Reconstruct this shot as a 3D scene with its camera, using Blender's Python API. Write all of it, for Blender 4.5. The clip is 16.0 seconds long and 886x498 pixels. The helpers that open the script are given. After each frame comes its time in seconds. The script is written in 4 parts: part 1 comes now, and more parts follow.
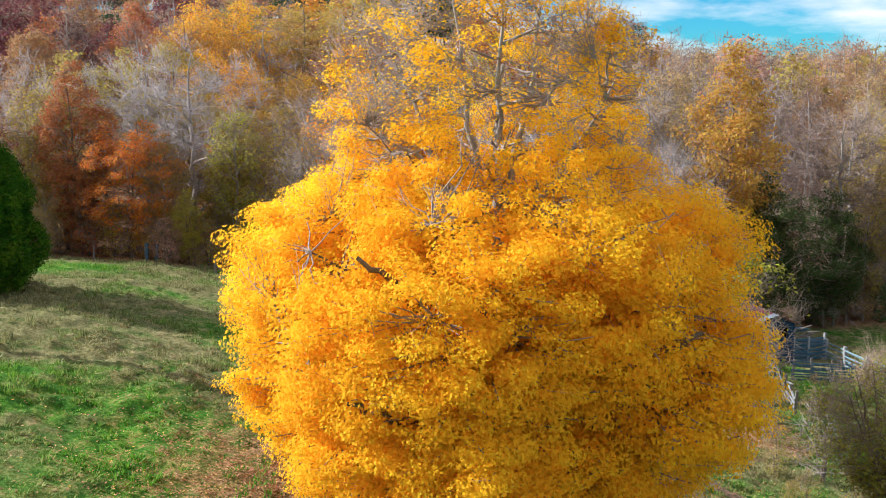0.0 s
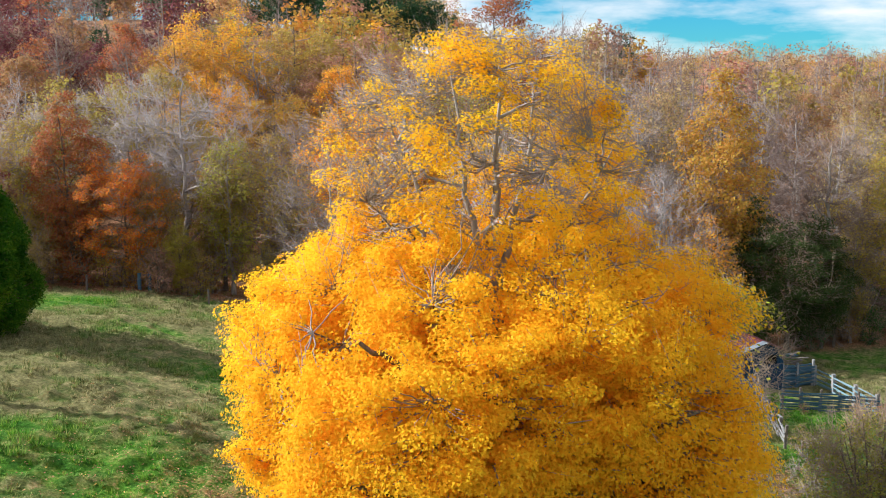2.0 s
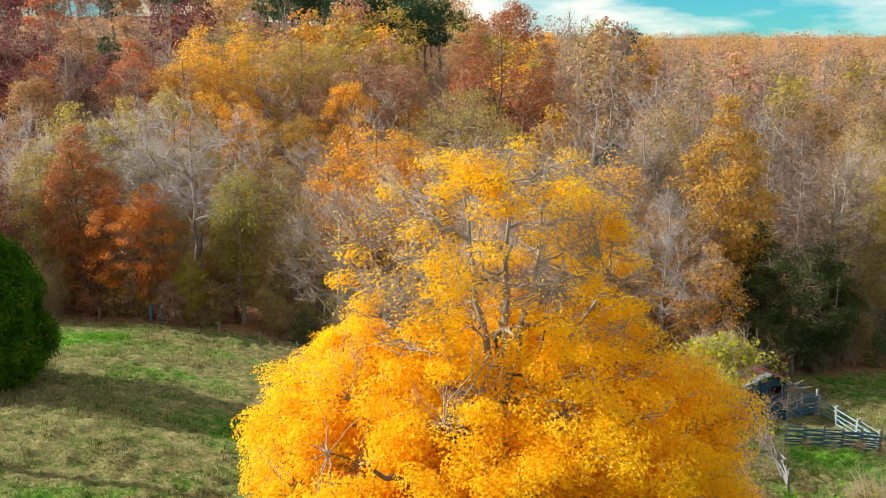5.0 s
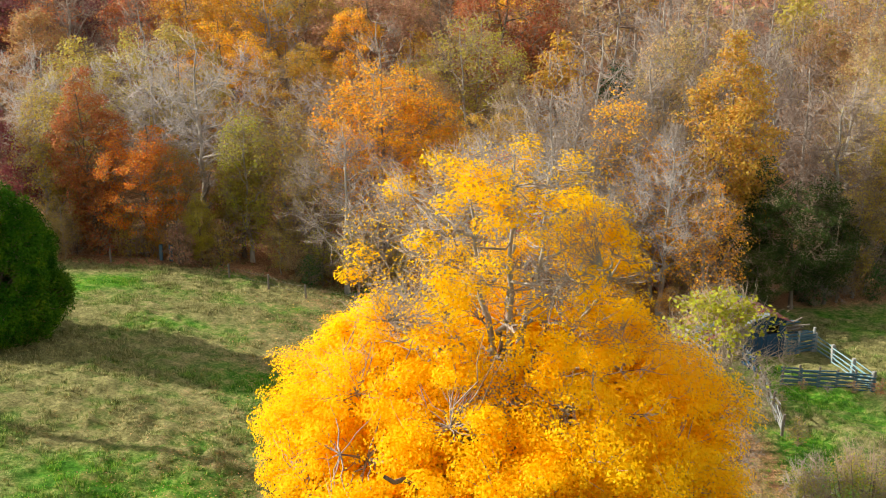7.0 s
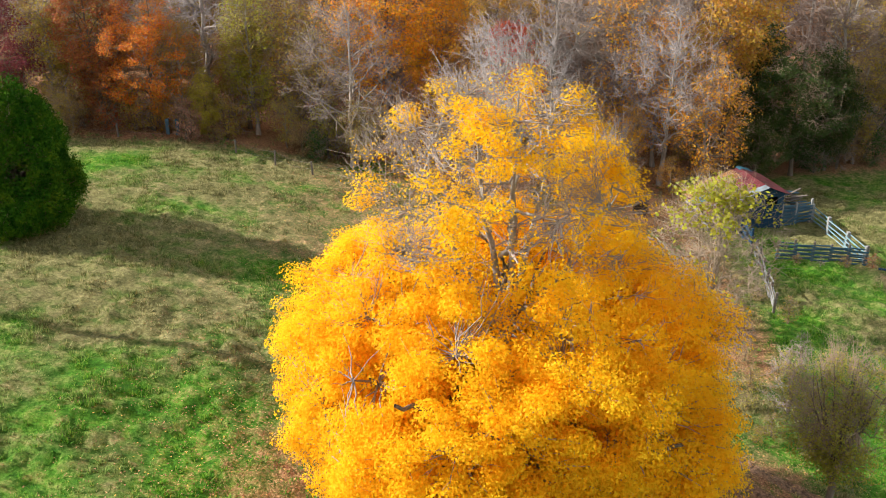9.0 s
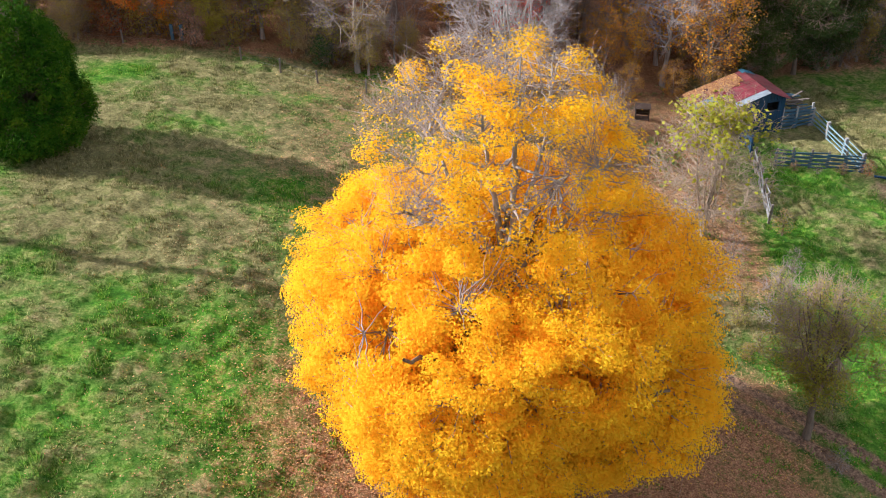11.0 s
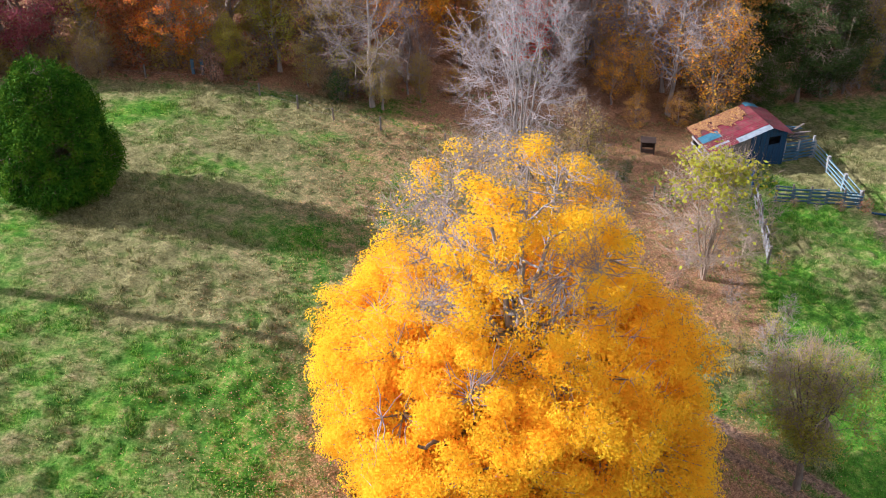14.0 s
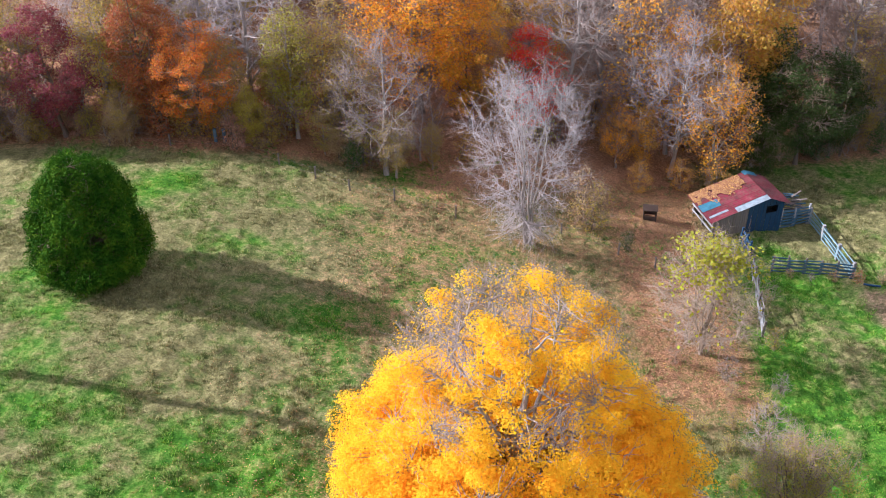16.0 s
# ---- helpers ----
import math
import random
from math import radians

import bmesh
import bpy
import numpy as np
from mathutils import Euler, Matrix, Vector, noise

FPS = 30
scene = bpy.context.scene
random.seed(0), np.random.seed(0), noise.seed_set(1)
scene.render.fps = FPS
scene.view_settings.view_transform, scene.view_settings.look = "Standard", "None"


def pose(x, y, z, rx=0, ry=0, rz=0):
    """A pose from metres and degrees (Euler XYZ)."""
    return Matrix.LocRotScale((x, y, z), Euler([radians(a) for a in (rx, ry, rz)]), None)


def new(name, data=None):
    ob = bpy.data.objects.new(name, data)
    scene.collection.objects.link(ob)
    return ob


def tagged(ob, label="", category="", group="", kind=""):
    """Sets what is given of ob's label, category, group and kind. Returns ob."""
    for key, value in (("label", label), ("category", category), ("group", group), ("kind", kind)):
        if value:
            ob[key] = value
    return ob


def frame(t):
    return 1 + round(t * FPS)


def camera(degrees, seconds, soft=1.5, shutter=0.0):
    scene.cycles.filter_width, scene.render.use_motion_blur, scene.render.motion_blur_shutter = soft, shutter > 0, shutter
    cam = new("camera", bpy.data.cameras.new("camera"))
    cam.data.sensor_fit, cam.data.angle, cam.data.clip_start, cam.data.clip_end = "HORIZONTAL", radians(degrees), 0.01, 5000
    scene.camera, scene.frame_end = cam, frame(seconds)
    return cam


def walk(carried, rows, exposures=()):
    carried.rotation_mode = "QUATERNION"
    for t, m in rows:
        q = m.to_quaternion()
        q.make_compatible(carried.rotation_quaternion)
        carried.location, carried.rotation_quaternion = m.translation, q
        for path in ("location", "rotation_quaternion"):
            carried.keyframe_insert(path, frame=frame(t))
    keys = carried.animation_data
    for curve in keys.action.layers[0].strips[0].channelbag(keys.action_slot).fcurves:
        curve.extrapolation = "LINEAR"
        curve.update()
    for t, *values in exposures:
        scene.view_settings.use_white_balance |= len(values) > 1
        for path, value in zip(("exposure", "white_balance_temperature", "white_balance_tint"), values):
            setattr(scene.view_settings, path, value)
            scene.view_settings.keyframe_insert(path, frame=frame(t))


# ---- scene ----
cam = camera(46.9, 16.0, soft=1.0)
METRES, EYE, TILT, LEAN, TURN = 24.0, 12.0, -10.5, 0.0, 0.0
ROWS = [
    (0.0, 0.0, 0.0, 0.0, -0.0, 0.0, 0.0),
    (0.5, -0.003, -0.0042, 0.0197, -0.25, -0.02, 0.07),
    (1.0, -0.0058, -0.0078, 0.0376, -0.44, -0.04, 0.13),
    (1.5, -0.0089, -0.0117, 0.0571, -0.59, -0.06, 0.18),
    (2.0, -0.0121, -0.0147, 0.0772, -0.71, -0.07, 0.21),
    (2.5, -0.0152, -0.0192, 0.1006, -0.71, -0.12, 0.23),
    (3.0, -0.0177, -0.024, 0.127, -0.67, -0.14, 0.19),
    (3.5, -0.018, -0.0288, 0.1532, -0.59, -0.18, 0.17),
    (6.0, -0.0176, -0.0487, 0.2727, -0.28, -3.41, 0.26),
    (6.5, -0.0182, -0.0552, 0.3052, -0.21, -4.96, 0.26),
    (7.0, -0.0188, -0.0622, 0.3382, -0.14, -7.2, 0.3),
    (7.5, -0.0195, -0.068, 0.3701, -0.09, -9.48, 0.32),
    (8.0, -0.0199, -0.0733, 0.4008, -0.05, -11.84, 0.37),
    (8.5, -0.0203, -0.078, 0.4307, -0.01, -14.3, 0.42),
    (9.0, -0.0208, -0.0828, 0.4606, 0.01, -16.75, 0.48),
    (9.5, -0.0208, -0.088, 0.4909, 0.05, -19.19, 0.53),
    (10.0, -0.0208, -0.0926, 0.5211, 0.09, -21.41, 0.59),
    (12.5, -0.0207, -0.1173, 0.6771, 0.22, -25.86, 0.8),
    (13.0, -0.0207, -0.1211, 0.7032, 0.27, -25.87, 0.81),
    (13.5, -0.0209, -0.1249, 0.731, 0.49, -25.86, 0.79),
    (14.0, -0.0213, -0.1295, 0.7638, 0.77, -25.87, 0.74),
    (14.5, -0.0213, -0.1364, 0.8118, 1.07, -25.9, 0.69),
    (15.0, -0.022, -0.1445, 0.8647, 1.29, -25.91, 0.65),
    (15.5, -0.0227, -0.1545, 0.9236, 1.33, -25.93, 0.63),
    (16.0, -0.0226, -0.1645, 0.9849, 1.38, -25.95, 0.63),
]
walk(cam, [(t, pose(0, 0, EYE, TILT, LEAN, TURN) @ pose(METRES * x, METRES * y, METRES * z, 90 + pitch, roll, yaw)) for t, x, y, z, yaw, pitch, roll in ROWS], exposures=[(0.0, 0.82, 5600, 11), (3.5, 0.70, 5950, 8), (7.0, 0.95, 6700, 3), (9.5, 0.91, 6050, 12), (13.0, 0.89, 5600, 20), (16.0, 1.04, 5450, 22)])


# ---------------------------------------------------------------- light
SUN_EL, SUN_AZ = 30.0, 173.5      # elevation; direction towards the sun, counted from +x to +y
to_sun = Vector((math.cos(radians(SUN_EL)) * math.cos(radians(SUN_AZ)), math.cos(radians(SUN_EL)) * math.sin(radians(SUN_AZ)), math.sin(radians(SUN_EL))))
sun = new("sun", bpy.data.lights.new("sun", "SUN"))
sun.data.energy, sun.data.angle, sun.data.color = 5.0, radians(0.6), (1.0, 0.93, 0.82)
sun.rotation_euler = to_sun.to_track_quat("Z", "Y").to_euler()

world = bpy.data.worlds.new("sky")
scene.world = world
world.use_nodes = True
wn, wl = world.node_tree.nodes, world.node_tree.links
wn.clear()
sky = wn.new("ShaderNodeTexSky")
sky.sky_type, sky.sun_disc = "NISHITA", False
sky.sun_elevation, sky.sun_rotation = radians(SUN_EL), radians(90 - SUN_AZ)
sky.air_density, sky.dust_density, sky.ozone_density = 0.75, 0.0, 3.0
geo = wn.new("ShaderNodeTexCoord")
mp = wn.new("ShaderNodeMapping")
mp.inputs["Scale"].default_value = (2.2, 2.2, 9.0)
mp.inputs["Location"].default_value = (0.9, 0.3, 0.1)
cn = wn.new("ShaderNodeTexNoise")
cn.inputs["Scale"].default_value, cn.inputs["Detail"].default_value, cn.inputs["Roughness"].default_value = 1.7, 7, 0.55
cr = wn.new("ShaderNodeValToRGB")
cr.color_ramp.elements[0].position, cr.color_ramp.elements[1].position = 0.40, 0.57
cm = wn.new("ShaderNodeMixRGB")
cm.inputs[2].default_value = (12.0, 11.0, 9.8, 1)
tint = wn.new("ShaderNodeMixRGB")
tint.blend_type = "MULTIPLY"
tint.inputs[0].default_value, tint.inputs[2].default_value = 1.0, (0.27, 0.90, 1.10, 1)
bg = wn.new("ShaderNodeBackground")
bg.inputs["Strength"].default_value = 0.060
wo = wn.new("ShaderNodeOutputWorld")
wl.new(geo.outputs["Generated"], mp.inputs["Vector"])
wl.new(mp.outputs["Vector"], cn.inputs["Vector"])
wl.new(cn.outputs["Fac"], cr.inputs["Fac"])
wl.new(cr.outputs["Color"], cm.inputs["Fac"])
wl.new(sky.outputs["Color"], tint.inputs[1])
wl.new(tint.outputs["Color"], cm.inputs[1])
wl.new(cm.outputs["Color"], bg.inputs["Color"])
wl.new(bg.outputs["Background"], wo.inputs["Surface"])


# ---------------------------------------------------------------- materials
class Mat:
    """A node material with a short way to add and join nodes."""

    def __init__(self, name):
        self.m = bpy.data.materials.new(name)
        self.m.use_nodes = True
        self.t = self.m.node_tree
        self.b = self.t.nodes["Principled BSDF"]
        self.out = self.t.nodes["Material Output"]

    def n(self, kind, **values):
        node = self.t.nodes.new("ShaderNode" + kind)
        for key, value in values.items():
            node.inputs[key.replace("_", " ")].default_value = value
        return node

    def j(self, a, b):
        self.t.links.new(a, b)

    def noise(self, scale, detail=5, rough=0.6, coord="Object", stretch=(1, 1, 1)):
        tc, mpn = self.n("TexCoord"), self.n("Mapping")
        mpn.inputs["Scale"].default_value = stretch
        nz = self.n("TexNoise", Scale=scale, Detail=detail, Roughness=rough)
        self.j(tc.outputs[coord], mpn.inputs["Vector"])
        self.j(mpn.outputs["Vector"], nz.inputs["Vector"])
        return nz.outputs["Fac"]

    def ramp(self, fac, *stops):
        r = self.n("ValToRGB")
        e = r.color_ramp.elements
        while len(e) < len(stops):
            e.new(0.5)
        for k, (p, c) in enumerate(stops):
            e[k].position = p
            e[k].color = (*c, 1) if len(c) == 3 else c
        self.j(fac, r.inputs["Fac"])
        return r.outputs["Color"]

    def mix(self, fac, a, b, how="MIX"):
        m = self.t.nodes.new("ShaderNodeMixRGB")
        m.blend_type = how
        for k, v in ((0, fac), (1, a), (2, b)):
            if isinstance(v, (int, float)):
                m.inputs[k].default_value = v
            elif isinstance(v, tuple):
                m.inputs[k].default_value = (*v, 1)
            else:
                self.j(v, m.inputs[k])
        return m.outputs["Color"]

    def n_rgb(self, colour):
        node = self.n("RGB")
        node.outputs[0].default_value = (*colour, 1)
        return node.outputs[0]

    def math(self, op, a, b=0.0):
        m = self.t.nodes.new("ShaderNodeMath")
        m.operation = op
        for k, v in ((0, a), (1, b)):
            if isinstance(v, (int, float)):
                m.inputs[k].default_value = v
            else:
                self.j(v, m.inputs[k])
        return m.outputs[0]

    def done(self, colour, rough=0.8, bump=None, strength=0.4, distance=0.05, metal=0.0, spec=0.3):
        if isinstance(colour, tuple):
            self.b.inputs["Base Color"].default_value = (*colour, 1)
        else:
            self.j(colour, self.b.inputs["Base Color"])
        if isinstance(rough, float):
            self.b.inputs["Roughness"].default_value = rough
        else:
            self.j(rough, self.b.inputs["Roughness"])
        self.b.inputs["Metallic"].default_value = metal
        self.b.inputs["Specular IOR Level"].default_value = spec
        if bump is not None:
            bn = self.n("Bump", Strength=strength, Distance=distance)
            self.j(bump, bn.inputs["Height"])
            self.j(bn.outputs["Normal"], self.b.inputs["Normal"])
        return self.m


def leaf_material(name, stops=None, through_leaf=0.35, spread=0.5, spec=0.2, patch=0.35, glow=None, mottle=0.0):
    """Leaves: the tint comes from the stops, or from the object's own colour; every leaf differs a little."""
    m = Mat(name)
    isl = m.n("NewGeometry").outputs["Random Per Island"]
    if stops:
        pick = m.math("ADD", m.math("MULTIPLY", isl, 1 - mottle), m.math("MULTIPLY", m.ramp(m.noise(1.3, 4, 0.6), (0.32, (0, 0, 0)), (0.68, (1, 1, 1))), mottle)) if mottle else isl
        col = m.ramp(pick, *stops)
    else:
        info = m.n("ObjectInfo")
        hs = m.n("HueSaturation")
        m.j(info.outputs["Color"], hs.inputs["Color"])
        m.j(m.math("ADD", m.math("MULTIPLY", isl, 0.05), 0.475), hs.inputs["Hue"])
        m.j(m.math("ADD", m.math("MULTIPLY", m.math("FRACT", m.math("MULTIPLY", isl, 17.3)), spread), 1.05 - spread / 2), hs.inputs["Value"])
        col = hs.outputs["Color"]
    big = m.noise(0.45, 2, 0.5)
    col = m.mix(patch, col, m.ramp(big, (0.3, (0.62, 0.58, 0.55)), (0.7, (1.0, 1.0, 1.0))), "MULTIPLY")
    m.done(col, 0.6, spec=spec)
    tr = m.n("BsdfTranslucent")
    m.j(m.mix(0.35, col, m.n_rgb(glow)) if glow else col, tr.inputs["Color"])
    mx = m.n("MixShader", Fac=through_leaf)
    m.j(m.b.outputs["BSDF"], mx.inputs[1])
    m.j(tr.outputs["BSDF"], mx.inputs[2])
    m.j(mx.outputs["Shader"], m.out.inputs["Surface"])
    return m.m


def bark_material(name, dark, light, scale=6.0):
    m = Mat(name)
    f = m.noise(scale, 6, 0.65, stretch=(1, 1, 0.25))
    g2 = m.noise(0.7, 3)
    col = m.mix(m.math("MULTIPLY", g2, 0.6), m.ramp(f, (0.3, dark), (0.68, light)), light)
    return m.done(col, 0.9, f, 0.7, 0.03)


def wood_material(name, dark, light, tone):
    """Weathered boards, each a little different, with grain along the board."""
    m = Mat(name)
    rnd = m.n("ObjectInfo").outputs["Random"]
    f = m.noise(5.0, 6, 0.7, "Object", (1, 6, 6))
    st = m.noise(0.9, 4, 0.6, "Object")
    col = m.ramp(f, (0.25, dark), (0.75, light))
    col = m.mix(m.math("MULTIPLY", rnd, 0.75), col, m.mix(0.5, col, tone))
    col = m.mix(m.ramp(st, (0.45, (0, 0, 0)), (0.7, (0.6, 0.6, 0.6))), col, dark)
    return m.done(col, 0.85, f, 0.5, 0.01)


GOLD = leaf_material("golden_maple_leaves", [(0.0, (0.88, 0.39, 0.006)), (0.25, (0.94, 0.52, 0.008)), (0.6, (0.96, 0.615, 0.012)), (0.9, (0.97, 0.70, 0.03)), (1.0, (0.97, 0.74, 0.08))], 0.58, spec=0.06, patch=0.08, glow=(1.0, 0.68, 0.008), mottle=0.45)
LEAF = leaf_material("forest_leaves", None, 0.56, patch=0.22)
CEDAR = leaf_material("cedar_sprays", [(0.0, (0.012, 0.045, 0.004)), (0.35, (0.022, 0.080, 0.005)), (0.66, (0.065, 0.155, 0.007)), (1.0, (0.18, 0.235, 0.015))], 0.05, spec=0.02, mottle=0.6)
PINE = leaf_material("pine_needles", [(0.0, (0.012, 0.05, 0.018)), (0.6, (0.03, 0.10, 0.03)), (1.0, (0.06, 0.14, 0.04))], 0.15)
BARK = bark_material("grey_bark", (0.13, 0.105, 0.09), (0.41, 0.36, 0.315))
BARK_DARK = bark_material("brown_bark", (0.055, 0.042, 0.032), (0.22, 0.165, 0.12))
TWIG = bark_material("grey_twigs", (0.16, 0.125, 0.105), (0.38, 0.31, 0.27), 2.0)
TWIG_BROWN = bark_material("brown_twigs", (0.16, 0.105, 0.07), (0.38, 0.28, 0.20), 2.0)
TWIG_DARK = bark_material("dark_twigs", (0.10, 0.065, 0.052), (0.27, 0.19, 0.155), 2.0)
TWIG_TAN = bark_material("tan_twigs", (0.20, 0.14, 0.10), (0.42, 0.325, 0.24), 2.0)
TWIG_PALE = bark_material("pale_twigs", (0.26, 0.22, 0.21), (0.48, 0.42, 0.395), 2.0)
LITTER = leaf_material("fallen_leaves", [(0.0, (0.21, 0.09, 0.045)), (0.4, (0.40, 0.20, 0.10)), (0.75, (0.54, 0.31, 0.155)), (0.92, (0.62, 0.40, 0.16)), (1.0, (0.80, 0.46, 0.06))], 0.1)
# Blue boards, deepened in colour with the sky-blue shade of the sunless front.
BLUE_WOOD = wood_material("shade_deepened_blue_boards", (0.003, 0.012, 0.03), (0.024, 0.10, 0.20), (0.045, 0.055, 0.065))
DARK_WOOD = wood_material("dark_brown_boards", (0.03, 0.02, 0.016), (0.12, 0.08, 0.06), (0.14, 0.09, 0.06))
OLD_WOOD = wood_material("brown_grey_boards", (0.08, 0.065, 0.055), (0.30, 0.27, 0.24), (0.22, 0.15, 0.10))
PALE_WOOD = wood_material("silver_grey_boards", (0.16, 0.16, 0.16), (0.46, 0.47, 0.47), (0.30, 0.27, 0.24))
# Paler copy of the fence boards, with the sun on this run in its colour.
TEAL_WOOD = wood_material("sunlit_teal_fence_boards", (0.07, 0.16, 0.20), (0.24, 0.41, 0.46), (0.34, 0.38, 0.38))
# Weathered fence boards with the sky-blue of their shaded side put into the colour.
FENCE_WOOD = wood_material("shade_blue_fence_boards", (0.02, 0.06, 0.10), (0.10, 0.23, 0.32), (0.15, 0.18, 0.19))


def roof_material():
    m = Mat("rusty_red_tin")
    rnd = m.n("ObjectInfo").outputs["Random"]
    big, fine = m.noise(1.3, 6, 0.65), m.noise(6.0, 7, 0.7)
    col = m.ramp(big, (0.36, (0.06, 0.014, 0.017)), (0.46, (0.15, 0.012, 0.028)), (0.60, (0.22, 0.018, 0.042)), (0.74, (0.32, 0.11, 0.12)))
    col = m.mix(m.ramp(fine, (0.46, (0, 0, 0)), (0.62, (0.85, 0.85, 0.85))), col, (0.13, 0.06, 0.045))
    col = m.mix(m.math("MULTIPLY", rnd, 0.22), col, (0.40, 0.25, 0.22))
    return m.done(col, 0.5, fine, 0.2, 0.01, 0.25, 0.4)


def tin_material(name, colour):
    m = Mat(name)
    f = m.noise(3.0, 6)
    return m.done(m.ramp(f, (0.3, tuple(c * 0.6 for c in colour)), (0.65, colour)), 0.42, f, 0.15, 0.01, 0.4, 0.5)


ROOF, TIN, TIN_BLUE = roof_material(), tin_material("bare_tin", (0.36, 0.43, 0.48)), tin_material("faded_blue_tin", (0.07, 0.24, 0.34))
DARK = Mat("inside_shade_black").done((0.012, 0.011, 0.010), 0.95)


def meadow_noise(m):
    """What the turf and the blades on it share: the cover's three shares, with patchy edges, and the noises behind them."""
    at = m.t.nodes.new("ShaderNodeAttribute")
    at.attribute_name = "cover"
    sep = m.n("SeparateColor")
    m.j(at.outputs["Color"], sep.inputs["Color"])
    fine, mid, big = m.noise(5.5, 8, 0.75), m.noise(1.6, 6, 0.68), m.noise(0.17, 4, 0.6)
    fuzz = m.math("MULTIPLY", m.math("SUBTRACT", m.math("ADD", m.math("MULTIPLY", mid, 0.6), m.math("MULTIPLY", fine, 0.4)), 0.5), 2.6)
    fuzz_big = m.math("MULTIPLY", m.math("SUBTRACT", big, 0.5), 3.0)

    def sharp(channel, extra):
        v = m.math("ADD", channel, extra)
        return m.ramp(v, (0.2, (0, 0, 0)), (0.8, (1, 1, 1)))

    dry = sharp(sep.outputs[1], m.math("ADD", m.math("MULTIPLY", fuzz, 0.7), m.math("MULTIPLY", fuzz_big, 1.0)))
    return fine, mid, dry, sharp(sep.outputs[2], m.math("MULTIPLY", fuzz, 0.5)), sharp(sep.outputs[0], fuzz)


def ground_material():
    """Grass, dry grass, leaf litter and bare earth, laid out by the sheet's own 'cover' attribute."""
    m = Mat("meadow")
    fine, mid, is_dry, is_earth, is_leafy = meadow_noise(m)
    speck = m.noise(14.0, 4, 0.8)
    green = m.ramp(mid, (0.32, (0.040, 0.140, 0.013)), (0.5, (0.098, 0.258, 0.021)), (0.66, (0.245, 0.365, 0.05)))
    dry = m.ramp(mid, (0.3, (0.13, 0.132, 0.048)), (0.52, (0.245, 0.228, 0.092)), (0.7, (0.38, 0.34, 0.155)))
    leafy = m.ramp(speck, (0.3, (0.13, 0.062, 0.035)), (0.5, (0.39, 0.20, 0.105)), (0.66, (0.64, 0.40, 0.23)))
    earth = m.ramp(fine, (0.3, (0.15, 0.09, 0.06)), (0.7, (0.36, 0.24, 0.16)))
    col = m.mix(is_dry, green, dry)
    col = m.mix(is_earth, col, earth)
    col = m.mix(is_leafy, col, leafy)
    col = m.mix(0.62, col, m.ramp(fine, (0.38, (0.42, 0.42, 0.42)), (0.60, (1.25, 1.25, 1.25))), "MULTIPLY")
    col = m.mix(0.35, col, m.ramp(m.noise(11.0, 5, 0.8), (0.36, (0.45, 0.45, 0.45)), (0.62, (1.3, 1.28, 1.2))), "MULTIPLY")
    hgt = m.math("ADD", m.math("MULTIPLY", fine, 0.5), mid)
    return m.done(col, 0.95, hgt, 1.0, 0.28, spec=0.1)


def grass_material():
    """Blades that are green or dry as the turf under them is."""
    m = Mat("grass_blades")
    fine, mid, is_dry, is_earth, is_leafy = meadow_noise(m)
    isl = m.n("NewGeometry").outputs["Random Per Island"]
    green = m.ramp(isl, (0.0, (0.05, 0.18, 0.012)), (0.5, (0.125, 0.33, 0.022)), (0.85, (0.26, 0.42, 0.045)), (1.0, (0.34, 0.36, 0.10)))
    straw = m.ramp(isl, (0.0, (0.14, 0.16, 0.05)), (0.5, (0.26, 0.25, 0.10)), (1.0, (0.46, 0.40, 0.20)))
    col = m.mix(is_dry, green, straw)
    m.done(col, 0.7, spec=0.15)
    tr = m.n("BsdfTranslucent")
    m.j(col, tr.inputs["Color"])
    mx = m.n("MixShader", Fac=0.35)
    m.j(m.b.outputs["BSDF"], mx.inputs[1])
    m.j(tr.outputs["BSDF"], mx.inputs[2])
    m.j(mx.outputs["Shader"], m.out.inputs["Surface"])
    return m.m


GROUND, GRASS = ground_material(), grass_material()


# ---------------------------------------------------------------- mesh tools
def mesh_np(name, verts, quads=None, tris=None, mats=(), slots=None, smooth=False):
    me = bpy.data.meshes.new(name)
    nq = 0 if quads is None else len(quads)
    nt = 0 if tris is None else len(tris)
    loops = np.concatenate([np.asarray(a, dtype=np.int32).ravel() for a, k in ((quads, nq), (tris, nt)) if k])
    sizes = np.concatenate([np.full(nq, 4, np.int32), np.full(nt, 3, np.int32)])
    starts = np.concatenate([[0], np.cumsum(sizes)[:-1]]).astype(np.int32)
    me.vertices.add(len(verts))
    me.vertices.foreach_set("co", np.asarray(verts, dtype=np.float32).ravel())
    me.loops.add(len(loops))
    me.loops.foreach_set("vertex_index", loops)
    me.polygons.add(len(sizes))
    me.polygons.foreach_set("loop_start", starts)
    for mat in mats:
        me.materials.append(mat)
    if slots is not None:
        me.polygons.foreach_set("material_index", np.asarray(slots, dtype=np.int32))
    if smooth:
        me.polygons.foreach_set("use_smooth", np.ones(len(sizes), dtype=bool))
    me.update(calc_edges=True)
    return me


def unit(a):
    return a / np.maximum(np.linalg.norm(a, axis=-1, keepdims=True), 1e-9)


